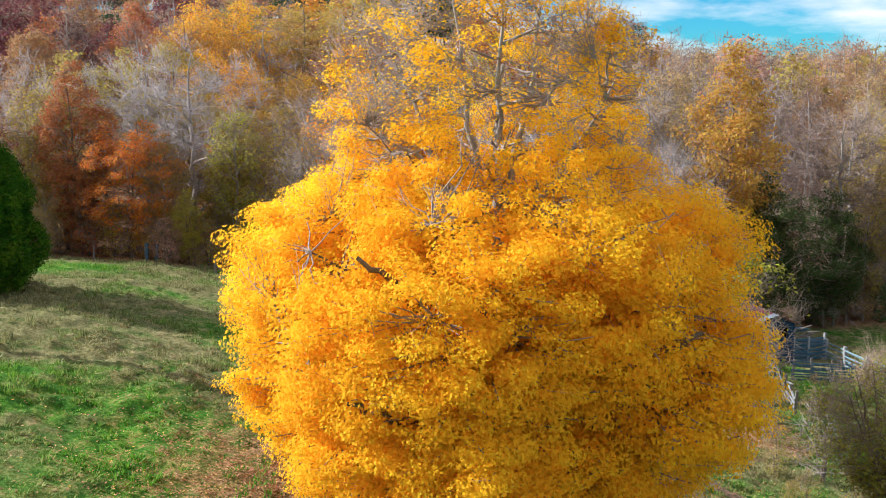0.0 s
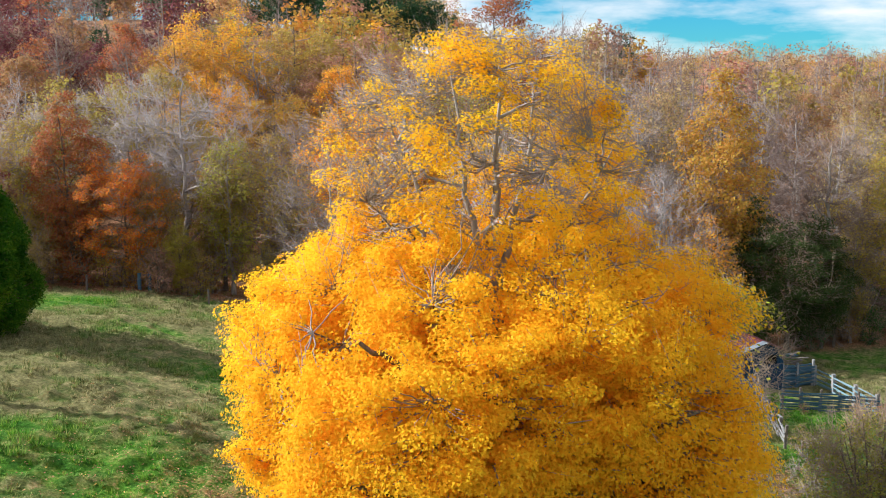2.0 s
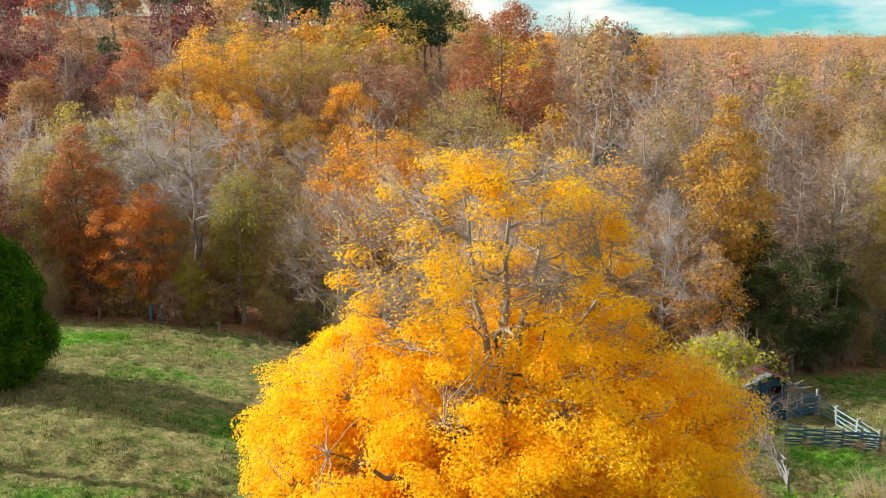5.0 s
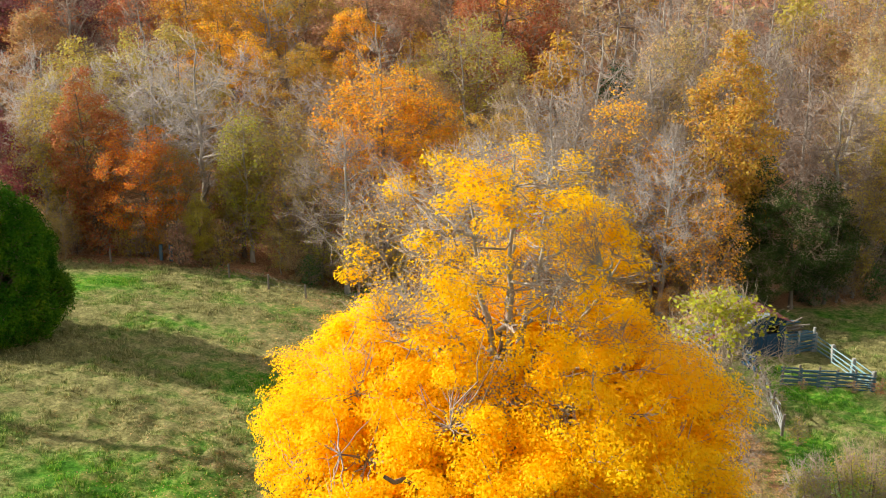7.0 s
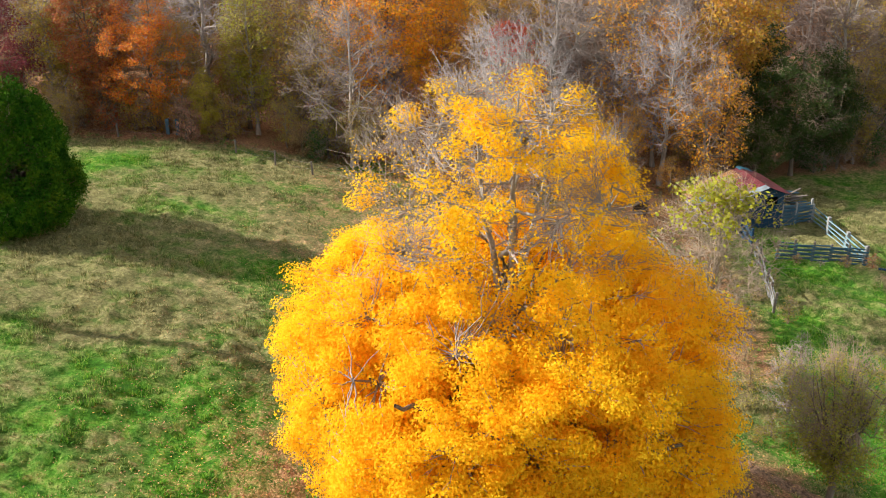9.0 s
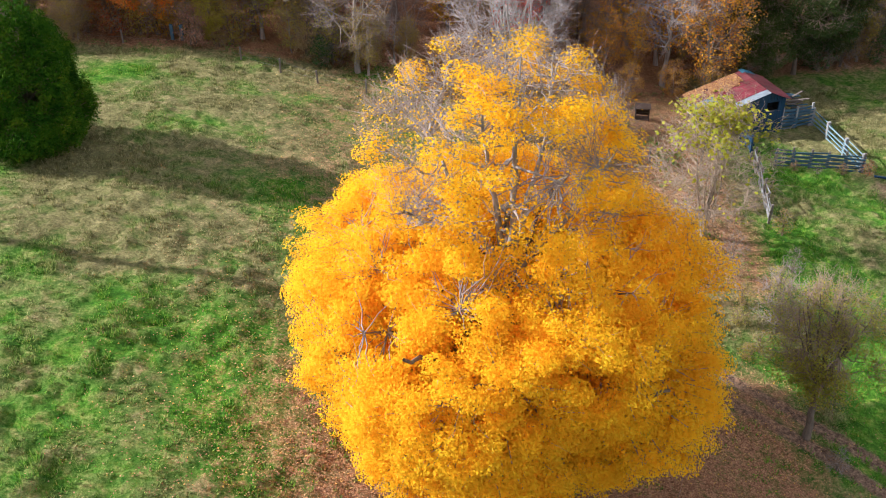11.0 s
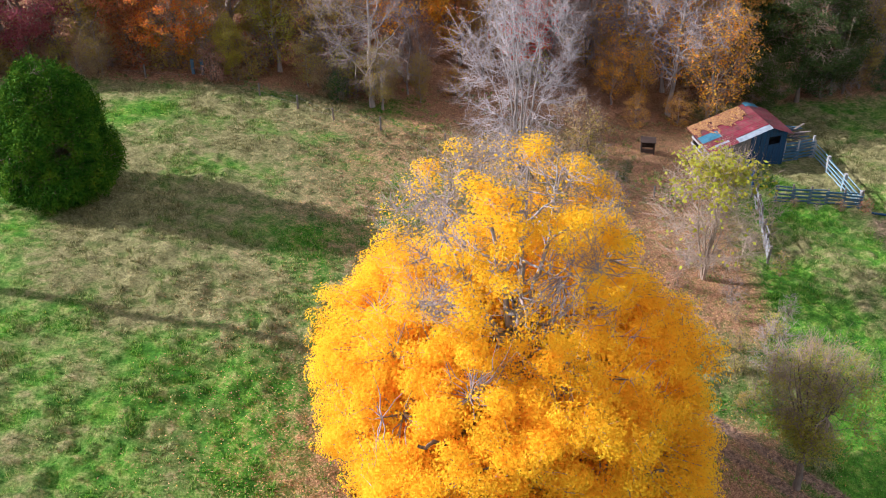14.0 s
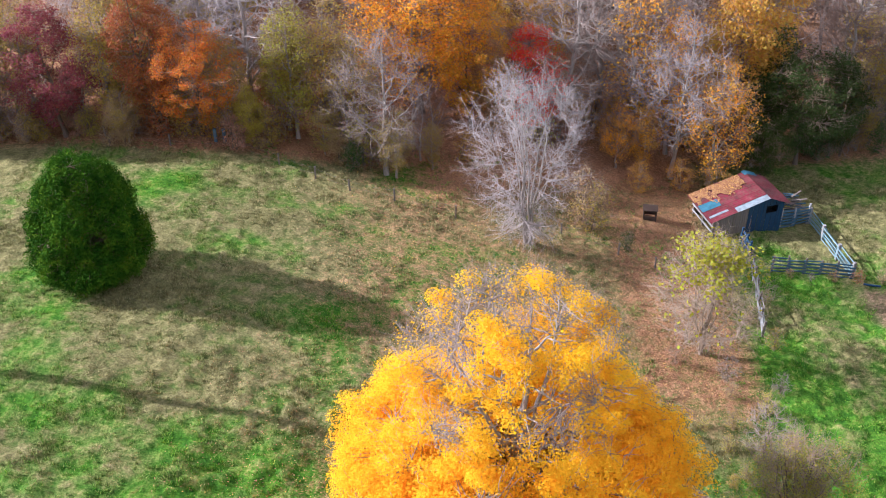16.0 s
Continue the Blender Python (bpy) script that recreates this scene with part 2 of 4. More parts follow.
def tubes(lines, radii, sides):
    """Tubes along N lines of k points: (N, k, 3) and (N, k)."""
    n, k, _ = lines.shape
    tan = unit(np.gradient(lines, axis=1))
    ref = np.where(np.abs(tan[:, :1, 2:3]) > 0.9, np.array([[[1.0, 0, 0]]]), np.array([[[0, 0, 1.0]]]))
    a = unit(np.cross(tan, np.broadcast_to(ref, tan.shape)))
    b = np.cross(tan, a)
    ang = np.arange(sides) * 2 * np.pi / sides
    v = lines[:, :, None] + radii[:, :, None, None] * (a[:, :, None] * np.cos(ang)[:, None] + b[:, :, None] * np.sin(ang)[:, None])
    base = (np.arange(n) * k * sides)[:, None, None] + (np.arange(k - 1) * sides)[None, :, None]
    s0, s1 = np.arange(sides), (np.arange(sides) + 1) % sides
    f = np.stack([base + s0, base + s1, base + sides + s1, base + sides + s0], -1)
    return v.reshape(-1, 3), f.reshape(-1, 4)


def spikes(a, b, r):
    """Tapering three-sided twigs from points a to points b; quads whose last corner doubles the tip."""
    n = len(a)
    tan = unit(b - a)
    ref = np.where(np.abs(tan[:, 2:3]) > 0.9, np.array([[1.0, 0, 0]]), np.array([[0, 0, 1.0]]))
    u = unit(np.cross(tan, ref))
    w = np.cross(tan, u)
    ang = np.arange(3) * 2 * np.pi / 3
    ring = a[:, None] + r * (u[:, None] * np.cos(ang)[:, None] + w[:, None] * np.sin(ang)[:, None])
    v = np.concatenate([ring, b[:, None]], 1).reshape(-1, 3)
    o = 4 * np.arange(n)[:, None]
    f = np.concatenate([np.concatenate([o + i, o + (i + 1) % 3, o + 3], 1) for i in range(3)])
    return v, f


def join(*chunks):
    vs, fs, off = [], [], 0
    for v, f in chunks:
        vs.append(v)
        fs.append(f + off)
        off += len(v)
    return np.concatenate(vs), np.concatenate(fs)


def leaf_quads(rng, at, length, width, lift=0.5, face=None, corners=4):
    """Diamond leaves at the points, folded slightly; their faces lean towards 'face' (up, if not given)."""
    n = len(at)
    toward = np.array([[0, 0, 1.0]]) if face is None else face
    up = unit(unit(rng.normal(size=(n, 3))) * (1 - lift) + toward * lift)
    d = rng.normal(size=(n, 3))
    d = unit(d - up * np.sum(d * up, axis=1, keepdims=True))
    s = np.cross(d, up)
    ln = length * rng.uniform(0.65, 1.3, (n, 1))
    wd = width * rng.uniform(0.65, 1.3, (n, 1))
    if corners == 3:
        v = np.stack([at - d * ln * 0.5 - s * wd * 0.45, at - d * ln * 0.4 + s * wd * 0.5, at + d * ln * 0.55 + s * wd * 0.1], 1)
        return v.reshape(-1, 3), np.arange(3 * n).reshape(n, 3)
    v = np.stack([at - d * ln * 0.5, at + s * wd * 0.5 + up * wd * 0.12, at + d * ln * 0.5, at - s * wd * 0.5 + up * wd * 0.12], 1)
    return v.reshape(-1, 3), np.arange(4 * n).reshape(n, 4)


def bent(a, b, k, sag, rng, wob=0.06):
    """Curved lines from points a to points b with k points; sag > 0 starts flat and turns up."""
    t = np.linspace(0, 1, k)[None, :, None]
    length = np.linalg.norm(b - a, axis=-1)[:, None, None]
    line = a[:, None] * (1 - t) + b[:, None] * t
    line[:, :, 2] -= (sag * 4 * t * (1 - t) * length)[:, :, 0] * 0.5
    w = rng.normal(size=(len(a), k, 3)) * wob * length
    w[:, 0] = 0
    w[:, -1] = 0
    return line + w * np.sin(np.pi * np.minimum(t * 1.0, 1.0))


class Shape:
    """What a tree is made of: arrays for trunk, limbs, twigs and leaves, round its foot at the origin."""


def grow(seed, h, profile, trunk_r=0.2, primaries=10, clumps=160, clump_r=0.45, twigs=4, twig_len=0.8, leaves=26, leaf=(0.2, 0.16), start=0.18,
         top=0.95, shell=0.4, gap=0.38, sparse=None, rise=0.30, droop=0.0, lean=(0, 0), twig_r=0.012, sides=5, stems=1, twigs2=0, flat=0.55, spread_up=0.35, top_limb=0.86, lift=0.55, wobble=0.010, fork=None, leaders=(), fine=False, lumpy=0.0, twig_at=None, corners=3):
    rng = np.random.default_rng(seed)
    pz, pr = np.array(profile).T
    radius = lambda zf: np.interp(zf, pz, pr)
    s = Shape()
    k = 12
    zs = np.linspace(-0.03, top, k)
    wob = np.cumsum(rng.normal(size=(stems, k, 2)) * wobble * h, axis=1)
    if fork:
        zs = np.linspace(-0.03, fork, k)
    tl = np.zeros((stems, k, 3))
    out = rng.uniform(0, 2 * np.pi, stems)
    for i in range(stems):
        fan = 0 if stems == 1 else 0.55 * radius(0.7) * (0.4 + 0.6 * rng.random())
        tl[i, :, 0] = wob[i, :, 0] + lean[0] * zs + fan * np.cos(out[i]) * np.maximum(zs, 0) ** 1.2
        tl[i, :, 1] = wob[i, :, 1] + lean[1] * zs + fan * np.sin(out[i]) * np.maximum(zs, 0) ** 1.2
        tl[i, :, 2] = zs * h
    tl[:, :, :2] -= tl[:, :1, :2] * (1 if stems == 1 else 0.85)
    tr = trunk_r * (1 - 0.88 * np.clip(zs, 0, 1) ** 0.8)
    tr[0] *= 1.5
    tr[1] *= 1.12
    tr = np.repeat(tr[None], stems, 0) * rng.uniform(0.75, 1.1, (stems, 1) if stems > 1 else (1, 1))
    s.trunk = tubes(tl, tr, 8)
    lead = []
    if fork:
        foot = np.repeat(tl[:1, -2], len(leaders), 0)
        tips = np.array(leaders) * np.array([1, 1, h])
        lead = bent(foot, tips, k, 0.10, rng, 0.010)
        lr = tr[0, -2] * 0.72 * np.linspace(1, 0.12, k)
        s.leader = tubes(lead, np.repeat(lr[None], len(leaders), 0), 7)
    # limbs
    zf0 = start + (top_limb - start) * (np.arange(primaries) + rng.random(primaries)) / primaries
    az = np.arange(primaries) * 2.39996 + rng.normal(size=primaries) * 0.35
    zf1 = np.minimum(zf0 + rise * rng.uniform(0.4, 1.0, primaries) * (1.05 - zf0), 0.97)
    rr = radius(zf1) * rng.uniform(0.65, 0.92, primaries)
    st = rng.integers(0, stems, primaries)
    if fork:
        s.leaders = len(leaders)
    a = np.stack([np.interp(zf0[i], zs, tl[st[i], :, c]) if c < 2 else zf0[i] * h for i in range(primaries) for c in range(3)]).reshape(-1, 3)
    if fork:
        for i in np.nonzero(zf0 > fork - 0.02)[0]:
            m = lead[i % len(leaders)]
            zz = min(zf0[i] * h, m[-2, 2])
            a[i] = [np.interp(zz, m[:, 2], m[:, 0]), np.interp(zz, m[:, 2], m[:, 1]), zz]
            az[i] = math.atan2(a[i, 1], a[i, 0]) + rng.normal() * 0.8
            zf1[i] = min(zz / h + 0.14 * rng.random(), 0.98)
            rr[i] = radius(zf1[i]) * rng.uniform(0.7, 0.95)
    ax = np.array([[lean[0], lean[1]]]) * zf1[:, None]
    b = np.stack([ax[:, 0] + rr * np.cos(az), ax[:, 1] + rr * np.sin(az), zf1 * h - droop * rr], 1)
    limb = bent(a, b, 8, 0.10, rng, 0.022)
    r0 = np.interp(zf0, zs, tr[0]) * 0.62 * (np.where(zf0 > fork, 0.45, 1.0) if fork else 1.0)
    s.limbs = primaries
    s.limb = tubes(limb, r0[:, None] * np.linspace(1, 0.14, 8)[None], sides)
    nodes = np.concatenate([limb[:, 2:].reshape(-1, 3), tl[:, 6:].reshape(-1, 3)])
    node_r = np.concatenate([(r0[:, None] * np.linspace(1, 0.14, 8)[None])[:, 2:].ravel(), tr[:, 6:].ravel()])
    if fork:
        nodes = np.concatenate([nodes, lead[:, 3:].reshape(-1, 3)])
        node_r = np.concatenate([node_r, np.tile(lr[3:], len(leaders))])
    # clumps
    pts = []
    off = rng.uniform(-50, 50, 3)
    while len(pts) < clumps:
        zf = rng.uniform(pz[0], pz[-1])
        if rng.random() > (radius(zf) / pr.max()) ** 1.3 + 0.02:
            continue
        t = rng.uniform(0, 2 * np.pi)
        r = radius(zf) * rng.random() ** shell * (1 + lumpy * noise.noise(Vector((math.cos(t) * 2.2, math.sin(t) * 2.2, zf * 5)) + Vector(off)))
        p = np.array([r * np.cos(t) + lean[0] * zf, r * np.sin(t) + lean[1] * zf, zf * h])
        if gap and noise.noise(Vector(p * 0.55 + off)) * 0.5 + 0.5 < gap:
            continue
        pts.append(p)
    pts = np.array(pts)
    d = pts[:, None] - nodes[None]
    cost = np.linalg.norm(d, axis=-1) + np.maximum(-d[:, :, 2], 0) * 1.2
    pick = cost.argmin(1)
    br = bent(nodes[pick], pts, 5, 0.10, rng, 0.05)
    br0 = np.minimum(node_r[pick] * 0.6, 0.045) + twig_r
    s.branch = tubes(br[:, ::2] if fine else br, br0[:, None] * (np.linspace(1, 0.3, 3) if fine else np.linspace(1, 0.3, 5))[None], 3 if fine else 4)
    # twigs
    centre = np.array([[0, 0, 0.45 * h]])
    outw = unit(pts - centre)
    if twigs:
        rep = np.repeat(np.arange(clumps), twigs)
        if twig_at is not None:
            rep = rep[rng.random(len(rep)) < twig_at(pts[rep])]
        frm = br[rep, rng.integers(2, 5, len(rep))]
        dirn = unit(outw[rep] * 0.7 + rng.normal(size=(len(rep), 3)) * 0.75 + np.array([0, 0, spread_up - droop * 1.5]))
        tip = frm + dirn * (twig_len * rng.uniform(0.5, 1.3, (len(rep), 1)))
        s.twig = spikes(frm, tip, twig_r)
        if twigs2:
            rep2 = np.repeat(np.arange(len(rep)), twigs2)
            t = rng.uniform(0.15, 0.9, (len(rep2), 1))
            frm2 = frm[rep2] * (1 - t) + tip[rep2] * t
            dir2 = unit(dirn[rep2] + rng.normal(size=(len(rep2), 3)) * 0.6 + np.array([0, 0, 0.15 - droop]))
            v2, f2 = spikes(frm2, frm2 + dir2 * twig_len * rng.uniform(0.3, 0.75, (len(rep2), 1)), twig_r * 0.6)
            s.twig = join(s.twig, (v2, f2))
    # leaves
    if leaves:
        dens = np.ones(clumps) if sparse is None else sparse(pts, rng)
        cnt = rng.poisson(leaves * dens)
        rep = np.repeat(np.arange(clumps), cnt)
        o = rng.normal(size=(len(rep), 3))
        o *= np.minimum(1, 1.75 / np.linalg.norm(o, axis=1, keepdims=True))
        o = o * clump_r * np.array([1, 1, flat])
        s.leaf = leaf_quads(rng, pts[rep] + o, *leaf, lift, unit(outw[rep] * 0.6 + np.array([0, 0, 0.75]) + unit(o) * 0.45), corners)
    return s


def crown_faces(leaf):
    """Vertices, four-cornered and three-cornered faces."""
    v, f = leaf
    return (v, f, None) if f.shape[1] == 4 else (v, None, f)


def tree_meshes(kind, s, bark, twig, leaf):
    """The meshes of a tree: trunk, limbs, the fine branchwork, and the crown of leaves."""
    out = {"trunk": mesh_np(kind + "_trunk", *join(s.trunk, s.limb), mats=[bark], smooth=True)}
    v, q = s.branch
    t = None
    if hasattr(s, "twig"):
        v, q, t = np.concatenate([v, s.twig[0]]), q, s.twig[1] + len(v)
    out["branchwork"] = mesh_np(kind + "_branchwork", v, q, t, mats=[twig], smooth=True)
    if hasattr(s, "leaf"):
        out["crown"] = mesh_np(kind + "_crown", *crown_faces(s.leaf), mats=[leaf])
    return out


def split_limbs(root, kind, s, bark):
    """Trunk and every limb as parts of their own, for a tree that is seen close by."""
    old = [o for o in root.children if o.name.startswith("trunk")][0]
    old.data = mesh_np(kind + "_trunk", *s.trunk, mats=[bark], smooth=True)
    if hasattr(s, "leader"):
        k, f = len(s.leader[0]) // s.leaders, len(s.leader[1]) // s.leaders
        for i in range(s.leaders):
            o = new("leader", mesh_np("leader", s.leader[0][i * k:(i + 1) * k], s.leader[1][:f], mats=[bark], smooth=True))
            o.parent = root
    per_v, per_f = len(s.limb[0]) // s.limbs, len(s.limb[1]) // s.limbs
    for i in range(s.limbs):
        lv = s.limb[0][i * per_v:(i + 1) * per_v]
        # limbs that start below 10 m take the darker bark
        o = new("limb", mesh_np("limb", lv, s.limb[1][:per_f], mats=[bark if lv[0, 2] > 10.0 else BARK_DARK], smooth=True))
        o.parent = root


def plant(name, meshes, x, y, z, size=1.0, turn=0.0, colour=(1, 1, 1), label="", category="tree", group="", wide=1.0):
    """A tree or shrub as one thing on shared meshes: an Empty at its foot, with trunk, branchwork and crown."""
    root = new(name)
    root.matrix_world = pose(x, y, z, 0, 0, turn) @ Matrix.Diagonal((size * wide, size * wide, size, 1))
    for key, me in meshes.items():
        o = new(key, me)
        o.parent = root
        o.color = (*colour, 1)
        if key != "trunk":
            tagged(o, kind="stuff")
    return tagged(root, label, category, group)


def part(name, bm, material, parent, label=""):
    """Links a bmesh as one mesh object under a thing or a part."""
    me = bpy.data.meshes.new(name)
    bm.to_mesh(me)
    bm.free()
    me.materials.append(material)
    o = new(name, me)
    o.parent = parent
    return tagged(o, label)


CUBES = {}


def cube_mesh(material):
    """A shared board of unit size with chamfered long edges and slightly uneven ends."""
    if material.name not in CUBES:
        rng = np.random.default_rng(len(CUBES))
        c = 0.42
        prof = [(-0.5, -c), (-c, -0.5), (c, -0.5), (0.5, -c), (0.5, c), (c, 0.5), (-c, 0.5), (-0.5, c)]
        v = np.array([(x + rng.normal() * 0.002, a, b) for x in (-0.5, 0.5) for a, b in prof])
        bm = bmesh.new()
        vs = [bm.verts.new(p) for p in v]
        for i in range(8):
            bm.faces.new((vs[i], vs[i + 8], vs[(i + 1) % 8 + 8], vs[(i + 1) % 8]))
        bm.faces.new(vs[:8])
        bm.faces.new(vs[15:7:-1])
        bmesh.ops.recalc_face_normals(bm, faces=bm.faces)
        me = bpy.data.meshes.new("board")
        bm.to_mesh(me)
        bm.free()
        me.materials.append(material)
        CUBES[material.name] = me
    return CUBES[material.name]


def piece(name, material, parent, a, b, width, thick, up=(0, 0, 1), label=""):
    """A board or post from a to b (in the parent's own space), width measured along 'up'."""
    a, b, up = Vector(a), Vector(b), Vector(up)
    x = (b - a).normalized()
    y = up.cross(x).normalized()
    z = x.cross(y)
    o = new(name, cube_mesh(material))
    o.parent = parent
    rot = Matrix((x, y, z)).transposed().to_4x4()
    o.matrix_local = Matrix.Translation((a + b) / 2) @ rot @ Matrix.Diagonal(((b - a).length, thick, width, 1))
    return tagged(o, label)


# ---------------------------------------------------------------- ground
def soft_clip(v, lo, hi, s=4.0):
    v = np.asarray(v, dtype=float)
    v = lo + s * np.logaddexp(0, (v - lo) / s)
    return hi - s * np.logaddexp(0, (hi - v) / s)


def step(v, a, b):
    t = np.clip((np.asarray(v, dtype=float) - a) / (b - a), 0, 1)
    return t * t * (3 - 2 * t)


def height(x, y):
    """The lie of the land: a meadow that falls to the right, and a wooded hill behind it, highest on the left."""
    x, y = np.asarray(x, dtype=float), np.asarray(y, dtype=float)
    X, Y = soft_clip(x, -32, 31, 3.0) / 20, (soft_clip(y, 16, 72, 3.0) - 45) / 20
    z = -1.54 - 4.18 * X - 1.54 * Y + 0.45 * X * Y + 0.05 * X * X - 0.6 * Y * Y + 0.836 * X ** 3
    up = soft_clip(y, 69, 175, 5.0) - 69
    side = 1.16 - 0.80 * step(x, -12, 56) + 0.16 * (1 - step(x, -50, -14))
    z = z + 0.165 * up * side
    roll = 0.06 * np.sin(x * 0.9 + 0.7 * y) + 0.08 * np.sin(0.43 * x - 0.61 * y + 1.0)
    return z + roll


def ground_z(x, y):
    return float(height(x, y))


def edge_line(x):
    """Where the wood begins."""
    return np.interp(x, [-60, -45, -34, -21, -6, 2, 8, 14, 22, 30, 60], [58.5, 59.5, 61.5, 60.6, 61.0, 66.5, 69.0, 69.0, 69.0, 70, 74])


def cover(x, y):
    """How far leaf litter, dry grass and bare earth cover the ground: three values from 0 to 1."""
    wood = step(y - edge_line(x), -2.0, 1.5)
    under = 1 - step(np.hypot((x - 2.5) / 1.0, y - 26.0), 5.0, 14.5)
    slope = step(x, 6.5, 10.0) * (1 - step(x, 14.5, 17.0)) * step(y, 36, 41)
    low = step(x, 4, 8) * (1 - step(x, 12, 15.5)) * (1 - step(y, 31, 35)) * step(y, 14, 18)
    bank = step(x, -8, -1) * (1 - step(x, 15, 18)) * step(y - edge_line(x), -12.0, -3.0)
    drift = 0.40 * step(x, -14, -4) * step(y, 33, 44) * (1 - step(x, 10, 14))
    litter = np.maximum.reduce([wood * 0.95, under * 0.85, slope * 0.72, low * 0.75, bank * 0.9, drift])
    litter = litter * (1 - step(x, 19.5, 21.5) * (1 - step(y, 66, 70)))
    dry = 0.45 + 0.30 * step(y, 30, 46) - 0.5 * step(x, 15, 18) * (1 - step(y, 50, 56)) + 0.1 * step(x, 19, 21) * step(y, 53.5, 55) * (1 - step(y, 62, 66)) - 0.3 * step(x, 24, 27) * step(y, 48, 54) * (1 - step(y, 62, 66)) - 0.12 * (1 - step(y, 24, 32))
    rut = np.abs(y - (32.4 - 0.86 * (x - 11.4)))
    rut2 = np.abs(y - (30.6 - 0.86 * (x - 11.4)))
    lane = np.maximum(1 - step(rut, 0.25, 0.75), 1 - step(rut2, 0.25, 0.75)) * step(x, 7, 10)
    yard = 0.7 * (1 - step(np.hypot((x - 26) / 4.0, (y - 50) / 3.0), 0.5, 1.1)) * step(x, 23, 25)
    return litter * (1 - 0.6 * lane), dry, np.maximum(lane, yard)


def lattice(x, y, size, seed):
    """Smooth random lumps from -1 to 1, about 'size' metres across."""
    r = np.random.default_rng(seed).uniform(-1, 1, (512, 512))
    u, v = np.asarray(x) / size + 200, np.asarray(y) / size + 100
    i, j = np.floor(u).astype(int), np.floor(v).astype(int)
    fu, fv = u - i, v - j
    fu, fv = fu * fu * (3 - 2 * fu), fv * fv * (3 - 2 * fv)
    i, j, i1, j1 = i % 512, j % 512, (i + 1) % 512, (j + 1) % 512
    return (r[i, j] * (1 - fu) + r[i1, j] * fu) * (1 - fv) + (r[i, j1] * (1 - fu) + r[i1, j1] * fu) * fv


RELIEF = 0.27                       # height of the lumps in the turf


def turf(x, y):
    """The small relief of the tufted grass."""
    lump = lattice(x, y, 0.75, 5) * 0.45 + lattice(x, y, 0.40, 6) * 0.65
    patch = np.clip(0.6 + 0.6 * lattice(x, y, 5.0, 7), 0.15, 1.0)
    return np.clip(lump, -0.4, 1.0) * patch


def lay_cover(me, l, d, e):
    """Writes the shares of litter, dry grass and earth into the mesh's points."""
    col = np.stack([l, d, e, np.ones_like(l)], -1).astype(np.float32)
    at = me.attributes.new("cover", "FLOAT_COLOR", "POINT")
    at.data.foreach_set("color", np.clip(col, 0, 1).ravel())


def make_ground():
    def axis(lo, hi, fine, far):
        inner = np.arange(lo, hi + 1e-6, fine)
        grow_out = fine * np.cumsum(1.22 ** np.arange(1, 60))
        grow_out = grow_out[grow_out < far]
        return np.concatenate([lo - grow_out[::-1], inner, hi + grow_out])
    xs, ys = axis(-36, 38, 0.21, 4200), axis(17, 68, 0.21, 4400)
    X, Y = np.meshgrid(xs, ys)
    Z = height(X, Y)
    rng = np.random.default_rng(3)
    near = (X > -36) & (X < 38) & (Y > 17) & (Y < 68)
    l, d, e = cover(X, Y)
    bump = turf(X, Y)
    Z = Z + near * (RELIEF * bump * (1 - 0.7 * np.clip(l, 0, 1)) * (1 - 0.8 * e) + rng.normal(size=Z.shape) * 0.012)
    v = np.stack([X, Y, Z], -1).reshape(-1, 3)
    nx, ny = len(xs), len(ys)
    i = (np.arange(ny - 1)[:, None] * nx + np.arange(nx - 1)[None]).ravel()
    f = np.stack([i, i + 1, i + nx + 1, i + nx], -1)
    me = mesh_np("ground", v, f, mats=[GROUND], smooth=True)
    lay_cover(me, l.ravel(), (d + 0.30 * near * bump).ravel(), e.ravel())
    return tagged(new("ground", me), "sloping meadow of green and dry grass with fallen leaves", "ground", kind="structure")


make_ground()


# ---------------------------------------------------------------- the golden maple
TX, TY = 1.1, 26.6
TZ = ground_z(TX, TY)
MAPLE_H = 15.6
maple_profile = [(0.11, 4.6), (0.17, 6.0), (0.28, 6.9), (0.40, 7.1), (0.50, 6.8), (0.57, 6.4), (0.615, 5.3), (0.65, 4.1), (0.69, 3.9), (0.74, 4.3), (0.82, 4.2), (0.89, 3.6), (0.95, 2.8), (0.99, 1.5)]


def maple_leaves(p, rng):
    """Thin foliage on the upper storey, with a few full tufts; full below, open round the trunk between them."""
    zf = p[:, 2] / MAPLE_H
    tuft = np.array([noise.noise(Vector(q * 0.6 + np.array([3.1, 8.2, 1.7]))) for q in p])
    fine = np.array([noise.noise(Vector(q * 1.3 + np.array([7.1, 1.2, 4.7]))) for q in p])
    upper = np.where(rng.random(len(p)) < np.clip(np.where(zf < 0.76, 0.25, -0.10) + 1.2 * tuft + 0.9 * fine + 0.07 * p[:, 0], 0.04, 0.9), rng.uniform(0.9, 2.0, len(p)), 0.05)
    r = np.hypot(p[:, 0], p[:, 1])
    bowl = (zf > 0.49 + 0.035 * r) & (zf < 0.66) & (r < 2.3) & (p[:, 1] < 0.6)
    heart = np.where(bowl, 0.16, np.where((zf > 0.6) & (zf < 0.70) & (r < 1.2), 0.6, 1.0))
    return np.where(zf > 0.64, upper * 0.8, np.clip(0.92 + fine * 0.75 + tuft * 0.4, 0.55, 1.35)) * heart


